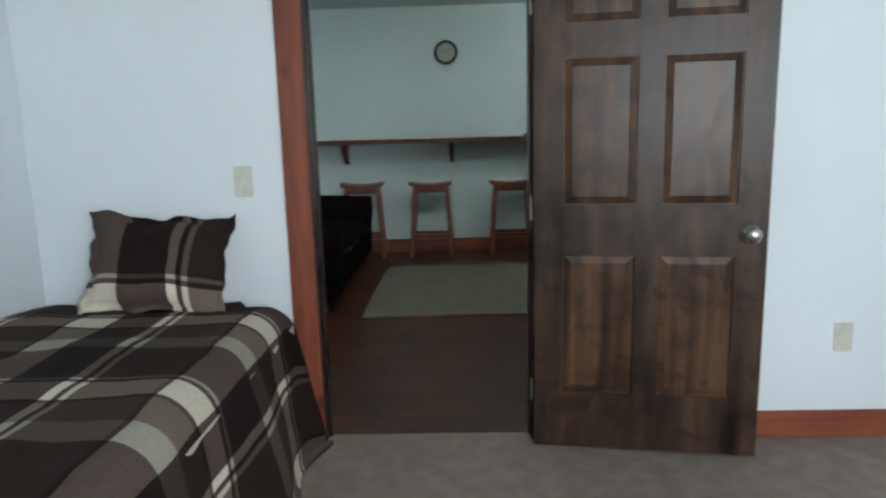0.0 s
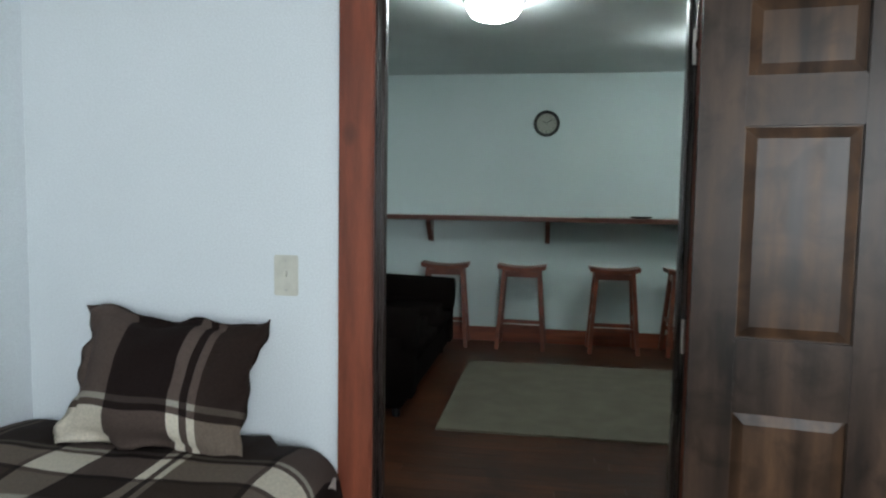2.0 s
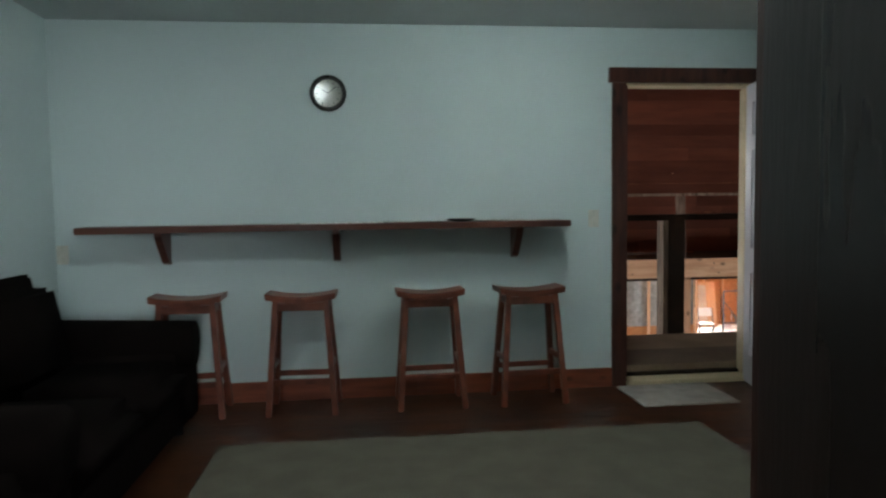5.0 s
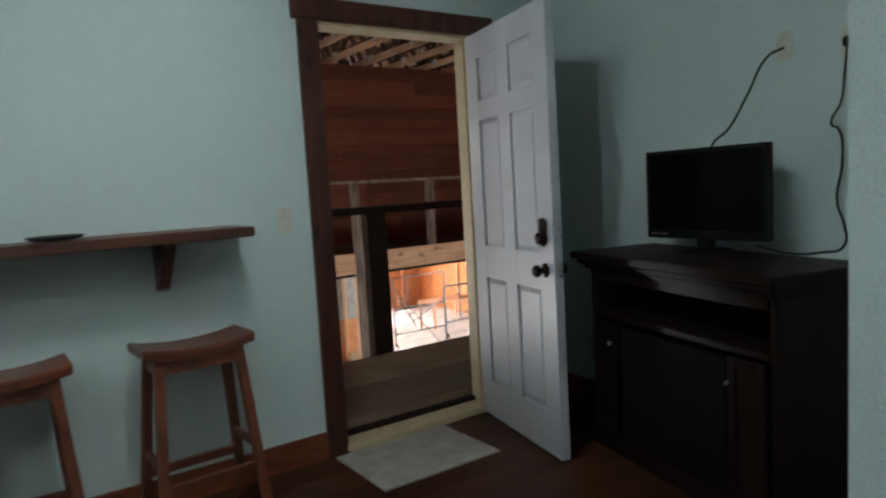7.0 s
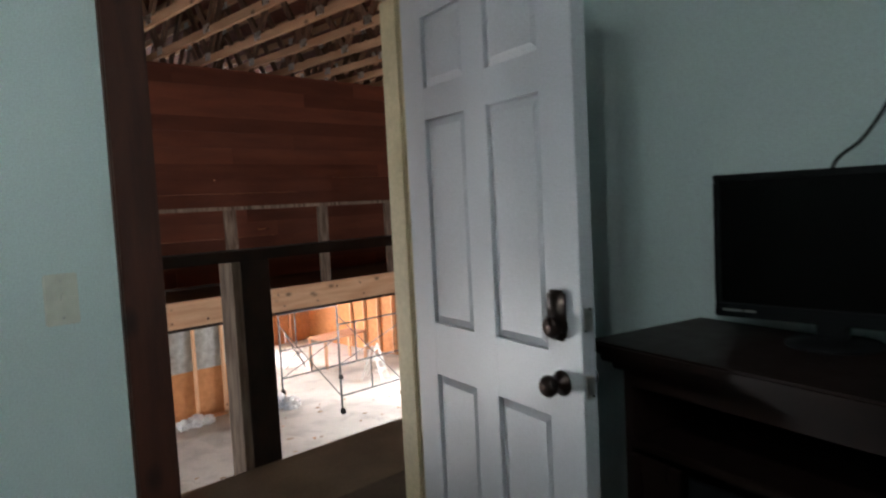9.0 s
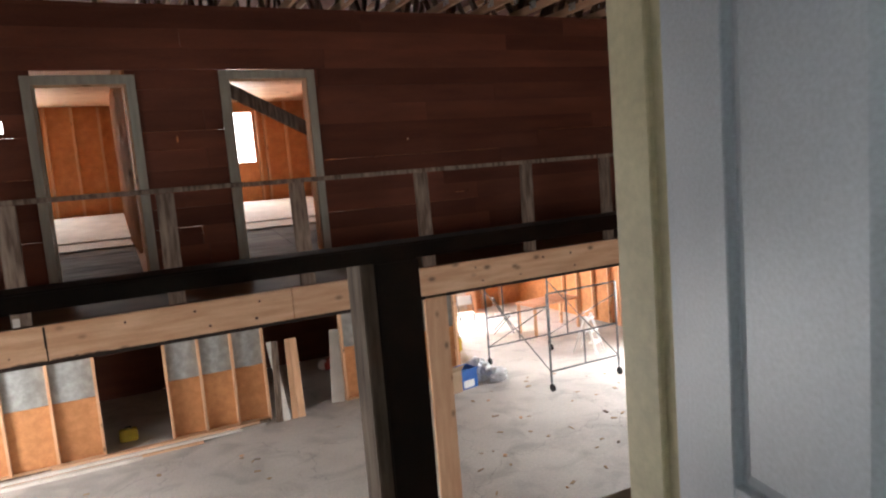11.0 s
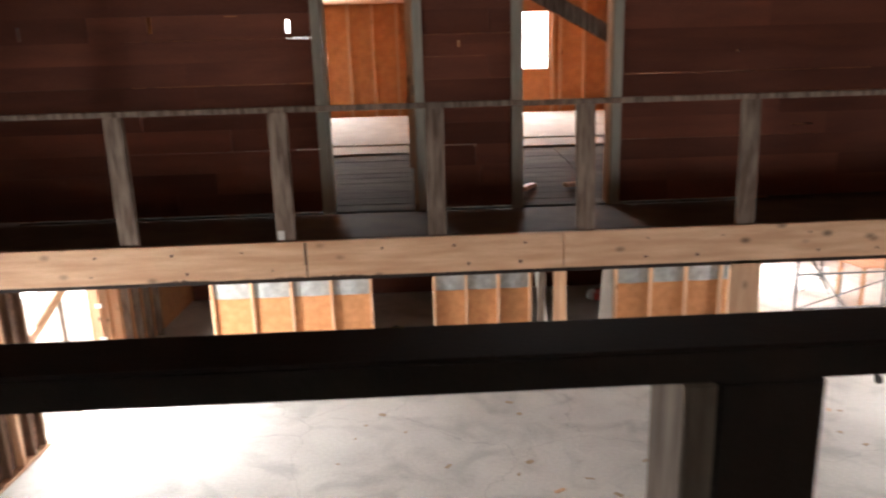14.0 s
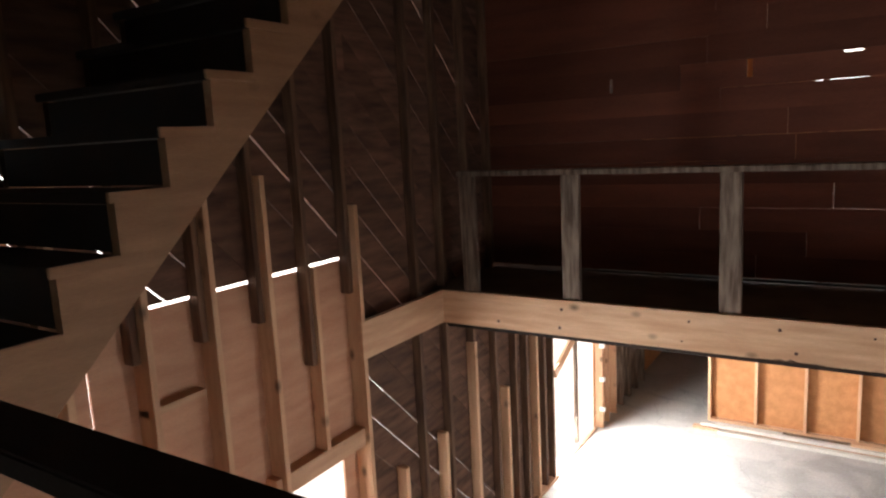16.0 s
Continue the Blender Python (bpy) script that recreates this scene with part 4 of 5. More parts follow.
# hardwood boards of the living room floor
bw = 0.09
row = 0
y = 0.062
seed_f = random.Random(5)
while y < YB - 0.001:
    x = XL - seed_f.uniform(0, 1.2)
    while x < XC:
        L = seed_f.choice((0.9, 1.2, 1.5, 1.9))
        a, b2 = max(x, XL), min(x + L, XC)
        near = True
        if b2 - a > 0.05 and not (a > SX + 0.10 and y < SY - 0.1):
            d = bpy.data.meshes.new("floor_board")
            bm = box(a + 0.0006, b2 - 0.0006, y + 0.0006, min(y + bw, YB) - 0.0006, -0.02, 0.0)
            bm.to_mesh(d)
            bm.free()
            d.materials.append(M["floor_wood"])
            o = new("floor_board", d)
            o.parent = bpy.data.objects["floor_living_base"]
        x += L
    y += bw

# ---- the barn: shell ----
GZ = -2.6                                            # ground floor
XW, XE = -2.2, 12.6
YG, YW, ZG = 9.84, 10.97, 0.39                       # gallery edge, gallery wall, gallery floor
solid("ground", box(-6.0, 16.0, 4.0, 24.0, GZ - 0.3, GZ), "concrete", "dusty stained concrete barn floor", "floor", S)
# the long opening is an addition, out of view, for the lamp there
solid("wall_under_flat", boxes((XW, 4.5, 4.28, 4.40, GZ, -0.12), (8.5, XE, 4.28, 4.40, GZ, -0.12), (4.5, 8.5, 4.28, 4.40, GZ, -2.15), (4.5, 8.5, 4.28, 4.40, -0.45, -0.12)), "old_board", "dark board wall under the flat with a long opening added out of view", "wall", S)
solid("wall_above_landing", boxes((XW, XL - 0.12, 4.28, 4.40, -0.12, 4.3), (XC + 0.12, XE, 4.28, 4.40, -0.12, 4.3), (XL - 0.12, XC + 0.12, 4.28, 4.40, 2.5, 4.3)), "old_board", "dark board wall beside and above the flat", "wall", S)
solid("roof_deck", box(XW - 0.3, XE + 0.3, 4.2, 21.0, 4.3, 4.4), "old_board", "dark roof boarding above the trusses", "roof", S)
solid("wall_right", boxes((XE, XE + 0.15, 4.2, 12.0, GZ, 4.3), (XE, XE + 0.15, 13.5, 21, GZ, 4.3), (XE, XE + 0.15, 12.0, 13.5, GZ, -1.78), (XE, XE + 0.15, 12.0, 13.5, -0.66, 4.3)), "osb", "strand board end wall with a window opening", "wall", S)
solid("wall_rear", boxes((XW, 8.4, 20.0, 20.15, GZ, 0.2), (10.0, XE, 20.0, 20.15, GZ, 0.2), (8.4, 10.0, 20.0, 20.15, GZ, -1.7), (8.4, 10.0, 20.0, 20.15, -0.5, 0.2)), "osb", "strand board rear wall with a window opening", "wall", S)
solid("loft_floor_deck", boxes((XW, XE, YG + 0.05, YW, 0.30, 0.385), (XW, XE, YW, 20.1, 0.12, 0.30)), "dark_ply", "dark boarded gallery floor deck", "floor", S)

# left wall: diagonal sheathing with gaps, studs, new panels
wl = thing("wall_left", "old barn wall of diagonal boards with light gaps", "wall", kind=S)
rs = random.Random(11)
def diag_boards(y0, y1, z0, z1):
    c = y0 + z0 - 0.1
    k = 0
    while c < y1 + z1 + 0.2:
        wdt = 0.225
        gap = rs.choice((0.0, 0.006, 0.010, 0.014))
        bm = bmesh.new()
        mid = c / 2 + wdt * 0.707 / 1.414
        barbm(bm, (-2.21, mid - 9, mid + 9), (-2.21, mid + 9, mid - 9), 0.022, wdt - gap, 0, up=(0, 0.7071, 0.7071))
        for co, no in (((0, y0, 0), (0, -1, 0)), ((0, y1, 0), (0, 1, 0)), ((0, 0, z0), (0, 0, -1)), ((0, 0, z1), (0, 0, 1))):
            bmesh.ops.bisect_plane(bm, geom=[*bm.verts, *bm.edges, *bm.faces], plane_co=co, plane_no=no, clear_outer=True)
        if bm.faces:
            part("board", bm, "old_diag", wl)
        else:
            bm.free()
        c += wdt * 1.4142
        k += 1


diag_boards(4.4, 8.88, 0.868, 4.3)
diag_boards(8.88, 12.40, GZ, 4.3)
part("upper_wall", boxes((-2.22, -2.20, 12.40, 20.0, 0.1, 4.3), (-2.22, -2.20, 12.40, 14.02, -0.45, 0.1)), "old_diag", wl)
part("end_sheathing", box(-2.22, -2.20, 14.02, 20.0, GZ, 0.1), "osb", wl)
# new plywood below, round a window
for y0, y1 in ((4.4, 5.55), (5.57, 6.74), (6.75, 7.88)):
    part("plywood_panel", box(-2.215, -2.198, y0, y1, GZ, 0.848), "ply", wl)
part("plywood_panel", box(-2.215, -2.198, 7.89, 8.87, -0.58, 0.845), "ply", wl)
part("plywood_panel", box(-2.215, -2.198, 7.89, 8.87, GZ, -1.75), "ply", wl)
part("plywood_panel", box(-2.215, -2.198, 8.56, 8.87, -1.75, -0.58), "ply", wl)
part("window_header", box(-2.198, -2.10, 7.80, 8.80, -0.58, -0.44, 0.003), "pine_y", wl, "new pine window header")
part("sill_plate", box(-2.198, -2.10, 4.4, 12.4, GZ, GZ + 0.04, 0.003), "pine_y", wl)
part("cross_block", box(-2.198, -2.11, 6.99, 7.36, 0.30, 0.34, 0.003), "pine_y", wl)
y = 4.816
k = 1
tops = {6: 1.30, 7: 1.52, 8: 1.51, 9: 0.86, 10: 1.24}
while y < 9.0:
    new_top = tops.get(k, 1.3)
    part("old_stud", box(-2.198, -2.115, y - 0.022, y + 0.022, 0.19 if k == 9 else 0.6, 4.3, 0.003), "old_stud", wl)
    low = GZ + 0.04
    if 7.85 < y < 8.5:
        part("new_stud", box(-2.198, -2.09, y + 0.024, y + 0.064, -0.44, new_top, 0.003), "pine", wl, "new pine stud")
        part("new_stud", box(-2.198, -2.09, y + 0.024, y + 0.064, low, -1.75, 0.003), "pine", wl, "new pine stud")
    else:
        part("new_stud", box(-2.198, -2.06, y + 0.024, y + 0.064, low, new_top, 0.003), "pine", wl, "new pine stud")
    y += 0.43
    k += 1
for y, top, m_ in ((9.22, -1.0, "pine"), (9.55, 4.3, "old_stud"), (9.85, -0.95, "pine"), (9.98, 4.3, "old_stud"), (10.44, -0.27, "pine"), (10.46, 4.3, "old_stud"), (10.9, 4.3, "old_stud"), (11.1, -0.95, "pine"), (11.35, 0.1, "old_stud"), (11.62, 0.1, "old_stud"), (11.85, -0.5, "pine"), (12.1, 0.1, "old_stud"), (12.34, 0.1, "old_stud")):
    part("stud", box(-2.198, -2.10 if m_ == "pine" else -2.12, y - 0.025, y + 0.025, GZ + 0.04, top, 0.004), m_, wl)
for y in (14.05, 14.3, 14.65, 15.0, 15.4, 15.8, 16.2):
    part("stud", box(-2.198, -2.08, y - 0.02, y + 0.02, GZ, 0.1, 0.003), "pine" if y < 15 else "grey_post", wl)
bm = bmesh.new()
barbm(bm, (-2.14, 12.42, -1.25), (-2.14, 14.0, -0.55), 0.04, 0.12, 0.003)
part("diagonal_brace", bm, "pine_y", wl)
gdr = thing("barn_door", "white-lit glazed double door in the side wall", "door", kind=S)
part("door_rail", box(-2.19, -2.15, 12.42, 14.0, GZ, GZ + 0.02, 0.003), "pine_y", gdr)
part("door_stile", box(-2.19, -2.15, 13.18, 13.24, GZ + 0.12, -0.9, 0.003), "grey_post", gdr)
for z in (-0.85, -1.35, -1.85, -2.3):
    part("hinge_block", box(-2.12, -2.04, 14.0, 14.05, z - 0.03, z + 0.03, 0.005), "sheet_white", gdr)

# side return of the gallery edge
gl = thing("gallery", "raised barn gallery with pine edge boards and old timber rail", "gallery", kind=S)
part("edge_board", box(-2.06, 3.62, YG - 0.02, YG + 0.02, 0.095, 0.385, 0.004), "pine_x", gl, "new pine edge board with dark joint")
part("edge_board", box(3.625, 8.4, YG - 0.02, YG + 0.02, 0.095, 0.385, 0.004), "pine_x", gl, "new pine edge board")
part("edge_board", box(8.405, XE, YG - 0.02, YG + 0.02, 0.095, 0.385, 0.004), "pine_x", gl, "new pine edge board")
part("edge_board", box(-2.095, -2.055, 8.70, YG + 0.02, 0.095, 0.385, 0.004), "pine_y", gl, "new pine edge board")
part("under_beam", box(-2.05, XE, YG + 0.03, YG + 0.13, 0.05, 0.30, 0.004), "black_wood", gl)
for x0, x1, z0, z1 in ((1.595, 1.612, 0.20, 0.375), (1.60, 1.61, 0.097, 0.20)):
    part("stain", box(x0, x1, YG - 0.0225, YG - 0.019, z0, z1), "black_wood", gl, "dark weather stain")
part("rail", box(-1.86, 3.3, YG - 0.03, YG + 0.07, 1.362, 1.405, 0.005), "grey_post", gl)
part("rail", box(3.302, 12.5, YG - 0.03, YG + 0.07, 1.358, 1.40, 0.005), "grey_post", gl)
rp = random.Random(3)
for x in (-1.78, -0.885, 0.265, 1.46, 2.63, 3.80, 5.08, 6.33, 7.45, 8.65, 9.85, 11.05):
    lean = rp.uniform(-0.02, 0.02)
    bm = bmesh.new()
    barbm(bm, (x, YG + 0.025, 0.375), (x + lean, YG + 0.025, 1.36), 0.145, 0.045, 0.006, up=(0, 1, 0))
    part("rail_post", bm, "grey_post", gl)
part("knot_patch", box(1.40, 1.45, YG - 0.005, YG + 0.0, 0.40, 0.47), "gypsum", gl)
part("support_post", box(5.0, 5.25, YG + 0.03, YG + 0.075, GZ, 0.095, 0.004), "pine", gl, "new pine support post")
part("support_post", box(5.04, 5.21, YG + 0.076, YG + 0.12, GZ, 0.05, 0.004), "pine", gl)

# gallery wall boards with two doorways, holes and gaps
wg = thing("wall_gallery", "dark red-brown horizontal board wall behind the gallery", "wall", kind=S)
cuts = [(1.69, 2.495, 0, 2.455), (3.47, 4.29, 0, 2.49), (11.75, 12.5, 0, 2.6)]
holes = [(1.372, 1.418, 2.02, 2.13), (0.18, 0.225, 2.04, 2.18), (-0.93, -0.905, 2.0, 2.12), (0.85, 0.97, 2.165, 2.175), (5.445, 5.47, 1.75, 1.775), (6.03, 6.21, 1.08, 1.09), (2.9, 2.915, 1.86, 1.92)]
rb = random.Random(21)
z = 0.415
while z < 3.2:
    hgt = rb.choice((0.19, 0.2, 0.21))
    z1 = min(z + hgt, 3.22)
    x = XW - rb.uniform(0, 2)
    while x < XE:
        L = rb.uniform(2.4, 4.6)
        spans = [(max(x, XW), min(x + L - 0.004, XE))]
        for c0, c1, _, ct in cuts:
            if z < ct:
                spans = [s for a, b in spans for s in ((a, min(b, c0)), (max(a, c1), b)) if s[1] - s[0] > 0.02]
        for a, b in spans:
            if b - a < 0.03:
                continue
            bm = bmesh.new()
            d0 = rb.uniform(0, 0.006)
            zz1 = z1 - rb.choice((0.0, 0.0, 0.001, 0.003))
            hs = [h for h in holes if a < h[0] and h[1] < b and h[2] < zz1 and h[3] > z]
            if hs:
                left = a
                for h0, h1, hz0, hz1 in sorted(hs):
                    hz0, hz1 = max(hz0, z), min(hz1, zz1)
                    boxbm(bm, left, h0, YW + d0, YW + 0.025, z, zz1)
                    if hz0 > z:
                        boxbm(bm, h0, h1, YW + d0, YW + 0.025, z, hz0)
                    if hz1 < zz1:
                        boxbm(bm, h0, h1, YW + d0, YW + 0.025, hz1, zz1)
                    left = h1
                boxbm(bm, left, b, YW + d0, YW + 0.025, z, zz1)
            else:
                boxbm(bm, a, b, YW + d0, YW + 0.025, z, zz1)
            part("board", bm, "old_board", wg)
        x += L
    z = z1
for x in [XW + 0.5 + 0.61 * k for k in range(24)]:
    if all(not (c0 - 0.06 < x < c1 + 0.06) for c0, c1, _, _ in cuts):
        part("stud", box(x - 0.02, x + 0.02, YW + 0.03, YW + 0.11, 0.4, 3.22), "old_stud", wg)
for x0, x1, top in ((1.605, 2.58, 2.535), (3.375, 4.39, 2.57)):
    cs = thing("loft_door_frame", "unpainted pale casing round an open loft doorway", "door frame", kind=S, group="loft doorways")
    part("casing", box(x0, x0 + 0.085, YW - 0.025, YW + 0.0, 0.39, top, 0.003), "greige", cs)
    part("casing", box(x1 - 0.085, x1, YW - 0.025, YW + 0.0, 0.39, top, 0.003), "greige", cs)
    part("head_casing", box(x0 + 0.085, x1 - 0.085, YW - 0.025, YW + 0.0, top - 0.085, top, 0.003), "greige", cs)
    part("jamb", box(x0 + 0.088, x0 + 0.108, YW, YW + 0.13, 0.39, top - 0.087, 0.002), "greige", cs)
    part("jamb", box(x1 - 0.108, x1 - 0.088, YW, YW + 0.13, 0.39, top - 0.087, 0.002), "pine", cs)
    part("head_jamb", box(x0 + 0.088, x1 - 0.088, YW, YW + 0.13, top - 0.107, top - 0.087, 0.002), "pine_x", cs)
bm = bmesh.new()
barbm(bm, (3.44, YW + 0.16, 2.42), (4.34, YW + 0.16, 1.93), 0.04, 0.14, 0.003)
solid("door_brace", bm, "grey_post", "weathered plank nailed diagonally across a loft doorway", "plank")
ld = thing("loft_door", "white panelled door closed in the gallery wall", "door", (11.78, YW + 0.02, 0.41), 0)
panel_door(ld, 0.70, 2.12, 0.04, (0.11, 0.1), [(0.2, 0.8), (0.95, 1.6), (1.7, 1.95)], "white_door", "white_door", 0.02)

# loft rooms behind the doorways
solid("loft_rear_wall", boxes((XW, 0.35, 16.5, 16.6, 0.3, 3.3), (1.0, 4.18, 16.5, 16.6, 0.3, 3.3), (4.80, XE, 16.5, 16.6, 0.3, 3.3), (0.35, 1.0, 16.5, 16.6, 0.3, 1.8), (0.35, 1.0, 16.5, 16.6, 2.72, 3.3), (4.18, 4.80, 16.5, 16.6, 0.3, 1.8), (4.18, 4.80, 16.5, 16.6, 2.72, 3.3)), "osb", "orange strand board loft wall with window openings", "wall", S)
lw = thing("loft_studs", "new pine studs on the loft rear wall", "studs", kind=S)
for x in (-0.6, 0.0, 0.30, 1.05, 1.45, 1.85, 2.25, 2.9, 3.3, 3.75, 4.13, 4.86, 5.0, 5.4, 5.8, 6.3):
    part("stud", box(x - 0.02, x + 0.02, 16.41, 16.5, 0.9, 2.9, 0.002), "pine", lw)
solid("loft_partition", box(2.47, 2.60, YW + 0.03, 16.41, 0.39, 2.9), "osb", "strand board partition between the loft rooms", "wall", S)
solid("loft_side_wall", box(5.75, 5.85, YW + 0.03, 16.41, 0.39, 2.9), "osb", "strand board loft side wall", "wall", S)
solid("loft_ceiling", box(-1.2, 5.85, YW + 0.03, 16.5, 2.9, 2.95), "pine_x", "pale boarded loft ceiling", "ceiling", S)
lf = thing("loft_floor", "weathered grey plank floor rising toward the loft wall", "floor", kind=S)
y = YW + 0.03
while y < 16.4:
    za = 0.40 + (y - 11.0) / 5.5 * 0.66
    for x0, x1 in ((-1.2, 0.9), (0.905, 2.46), (2.61, 4.3), (4.305, 5.74)):
        dz = rb.uniform(0, 0.004)
        part("plank", barbm(bmesh.new(), (x0, y + 0.1, za - 0.004 + dz), (x1, y + 0.1, za - 0.004 + dz), 0.208, 0.03, 0.002, up=(0, -0.12, 1)), "plank", lf)
    y += 0.21
for x0, x1, y0, y1, n_ in ((0.2, 2.40, 13.4, 16.3, 2), (2.65, 5.6, 13.6, 16.3, 2)):
    sl = math.degrees(math.atan(0.66 / 5.5))
    for k in range(n_):
        bm = box(-(x1 - x0) / 2, (x1 - x0) / 2, -(y1 - y0) / 2 + 0.5 * k, (y1 - y0) / 2, 0, 0.014, 0.002)
        o = solid("board_sheet", bm, "gypsum", "pale building board sheets lying on the loft floor", "board sheet", group="loft board sheets")
        ym = (y0 + y1) / 2
        o.matrix_world = pose((x0 + x1) / 2 + 0.06 * k, ym, 0.40 + (ym - 11.0) / 5.5 * 0.66 + 0.014 + 0.016 * k, sl, 0, 1.5 - 3 * k)
for x, y, a in ((3.62, 11.5, 60), (4.15, 11.6, 25)):
    o = solid("timber_offcut", box(-0.16, 0.16, -0.03, 0.03, 0, 0.04, 0.003), "pine", "short pine offcut on the loft floor", "offcut", group="loft offcuts")
    o.matrix_world = pose(x, y, 0.485, 4, 0, a)

# roof trusses
def truss():
    t = thing("roof_truss", "open pine roof truss with zigzag webs overhead", "truss", group="roof trusses")
    part("bottom_chord", box(-0.019, 0.019, 4.42, 20.0, 3.24, 3.33, 0.0), "pine_y", t)
    part("top_chord", box(-0.019, 0.019, 4.42, 20.0, 4.18, 4.27, 0.0), "pine_y", t)
    bm = bmesh.new()
    k, y = 0, 4.6
    while y < 19.4:
        a, b = (3.31, 4.20) if k % 2 == 0 else (4.20, 3.31)
        barbm(bm, (0, y, a), (0, y + 0.62, b), 0.036, 0.085, 0.0, up=(0, 0, 1))
        y += 0.62
        k += 1
    tagged(part("web", bm, "old_stud", t), kind="stuff")
    bm = bmesh.new()
    for k in range(24):
        boxbm(bm, -0.021, 0.021, 4.53 + 0.62 * k, 4.67 + 0.62 * k, *((3.27, 3.36) if k % 2 == 0 else (4.15, 4.24)))
    tagged(part("gusset_plates", bm, "nickel", t), kind="stuff")
    return t


t0 = truss()
t0.matrix_world = pose(-1.9, 0, 0)
for k in range(1, 24):
    copy_thing(t0, pose(-1.9 + 0.61 * k, 0, 0))

# ---- landing ----
la = thing("landing", "plywood landing outside the flat door", "landing", kind=S)
part("deck", box(XW + 0.1, XE, 4.44, 5.52, 0.055, 0.10, 0.003), "loft_ply", la)
# darker sheet over the half of the deck nearest the door
part("worn_sheet", box(1.2, 3.6, 4.45, 4.92, 0.10, 0.106, 0.002), "dark_ply", la, "darker plywood sheet")
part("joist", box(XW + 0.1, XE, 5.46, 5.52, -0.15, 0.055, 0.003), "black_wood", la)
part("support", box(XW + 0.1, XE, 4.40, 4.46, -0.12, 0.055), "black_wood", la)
rl = thing("landing_railing", "near-black heavy timber railing along the landing edge", "railing")
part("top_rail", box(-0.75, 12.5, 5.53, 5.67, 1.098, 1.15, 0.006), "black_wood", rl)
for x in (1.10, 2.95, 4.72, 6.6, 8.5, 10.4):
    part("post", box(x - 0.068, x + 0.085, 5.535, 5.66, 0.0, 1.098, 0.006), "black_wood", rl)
    # paler plank stands for the post's lit left side, against its dark front
    part("post_facing", box(x - 0.116, x - 0.07, 5.53, 5.665, 0.0, 1.098, 0.004), "grey_post", rl, "weathered grey plank added as the lit left side of the post")
    part("bolt", tubebm(bmesh.new(), (x, 5.50, 0.02), (x, 5.54, 0.02), 0.012), "steel", rl)

# stairs rising beside the void
stt = thing("staircase", "unfinished pine staircase rising past the landing", "stairs", kind=S)
N0, run, rise = -7, 0.205, 0.1945
XS = -0.93
pts = []
for k in range(N0, 9):
    y, z = 6.211 + run * k, 1.584 + rise * k
    pts += [(y, z - rise - 0.06), (y, z - 0.06)]
lo = [(pts[-1][0] + 0.18, pts[-1][1] + 0.06), (pts[-1][0] + 0.40, pts[-1][1] + 0.04), (pts[0][0] + 0.26, pts[0][1] + 0.09), (pts[0][0] + 0.15, pts[0][1])]
bm = bmesh.new()
outline = pts + lo
for s in (XS, XS - 0.04):
    [bm.verts.new((s, a, b)) for a, b in outline]
bm.verts.ensure_lookup_table()
n = len(outline)
fa = bm.faces.new(bm.verts[0:n])
fb = bm.faces.new(list(reversed(bm.verts[n:2 * n])))
for k in range(n):
    bm.faces.new((bm.verts[k], bm.verts[n + k], bm.verts[n + (k + 1) % n], bm.verts[(k + 1) % n]))
bmesh.ops.triangulate(bm, faces=[fa, fb])
bmesh.ops.recalc_face_normals(bm, faces=bm.faces)
part("stringer", bm, "shaded_pine", stt, "sawtooth pine stringer")
b2 = bmesh.new()
b2.from_mesh(bpy.data.objects["stringer"].data)
bmesh.ops.translate(b2, verts=b2.verts, vec=(-1.05, 0, 0))
part("stringer", b2, "shaded_pine", stt)
for k in range(N0, 9):
    y, z = 6.211 + run * k, 1.524 + rise * k
    # treads and risers coloured near-black for the shade they lie in
    part("tread", box(XS - 1.10, XS - 0.001, y - 0.025, y + run - 0.004, z, z + 0.034, 0.004), "black_wood", stt, "stair tread with its shade put into near-black wood")
    part("tread_end", box(XS - 0.001, XS + 0.012, y - 0.025, y + run - 0.004, z, z + 0.034, 0.003), "shaded_pine", stt, "pale cut end of the tread")
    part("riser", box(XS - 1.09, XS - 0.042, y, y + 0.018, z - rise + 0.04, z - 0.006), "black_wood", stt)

# ---- ground floor: stud wall with strand board ----
lwall = thing("ground_stud_wall", "stud wall with orange strand board and grey insulation", "wall", kind=S)
def bay_wall(x0, x1, y):
    n = max(1, round((x1 - x0) / 0.6))
    st = (x1 - x0) / n
    for k in range(n):
        a, b = x0 + k * st + 0.02, x0 + (k + 1) * st - 0.02
        part("strand_board", box(a, b, y + 0.085, y + 0.1, GZ + 0.04, -1.64), "osb", lwall)
        bm = bmesh.new()
        g = bmesh.ops.create_grid(bm, x_segments=8, y_segments=14, size=0.5)["verts"]
        for v in g:
            u, w = v.co.x, v.co.y
            v.co = Vector(((a + b) / 2 + u * (b - a), y + 0.09 - 0.03 * (1 - (2 * u) ** 2) + 0.02 * noise.noise(Vector((u * 4 + k, w * 9, x0))), -0.77 + w * 1.72))
        part("insulation", bm, "insul", lwall, "bulging grey foil insulation", True)
    for k in range(n + 1):
        x = x0 + k * st
        part("stud", box(x - 0.02, x + 0.02, y, y + 0.12, GZ + 0.04, 0.1, 0.003), "pine", lwall)
    part("sole_plate", box(x0 - 0.02, x1 + 0.02, y, y + 0.12, GZ, GZ + 0.04, 0.003), "pine_x", lwall)
    part("top_plate", box(x0 - 0.02, x1 + 0.02, y, y + 0.12, 0.06, 0.12, 0.003), "pine_x", lwall)


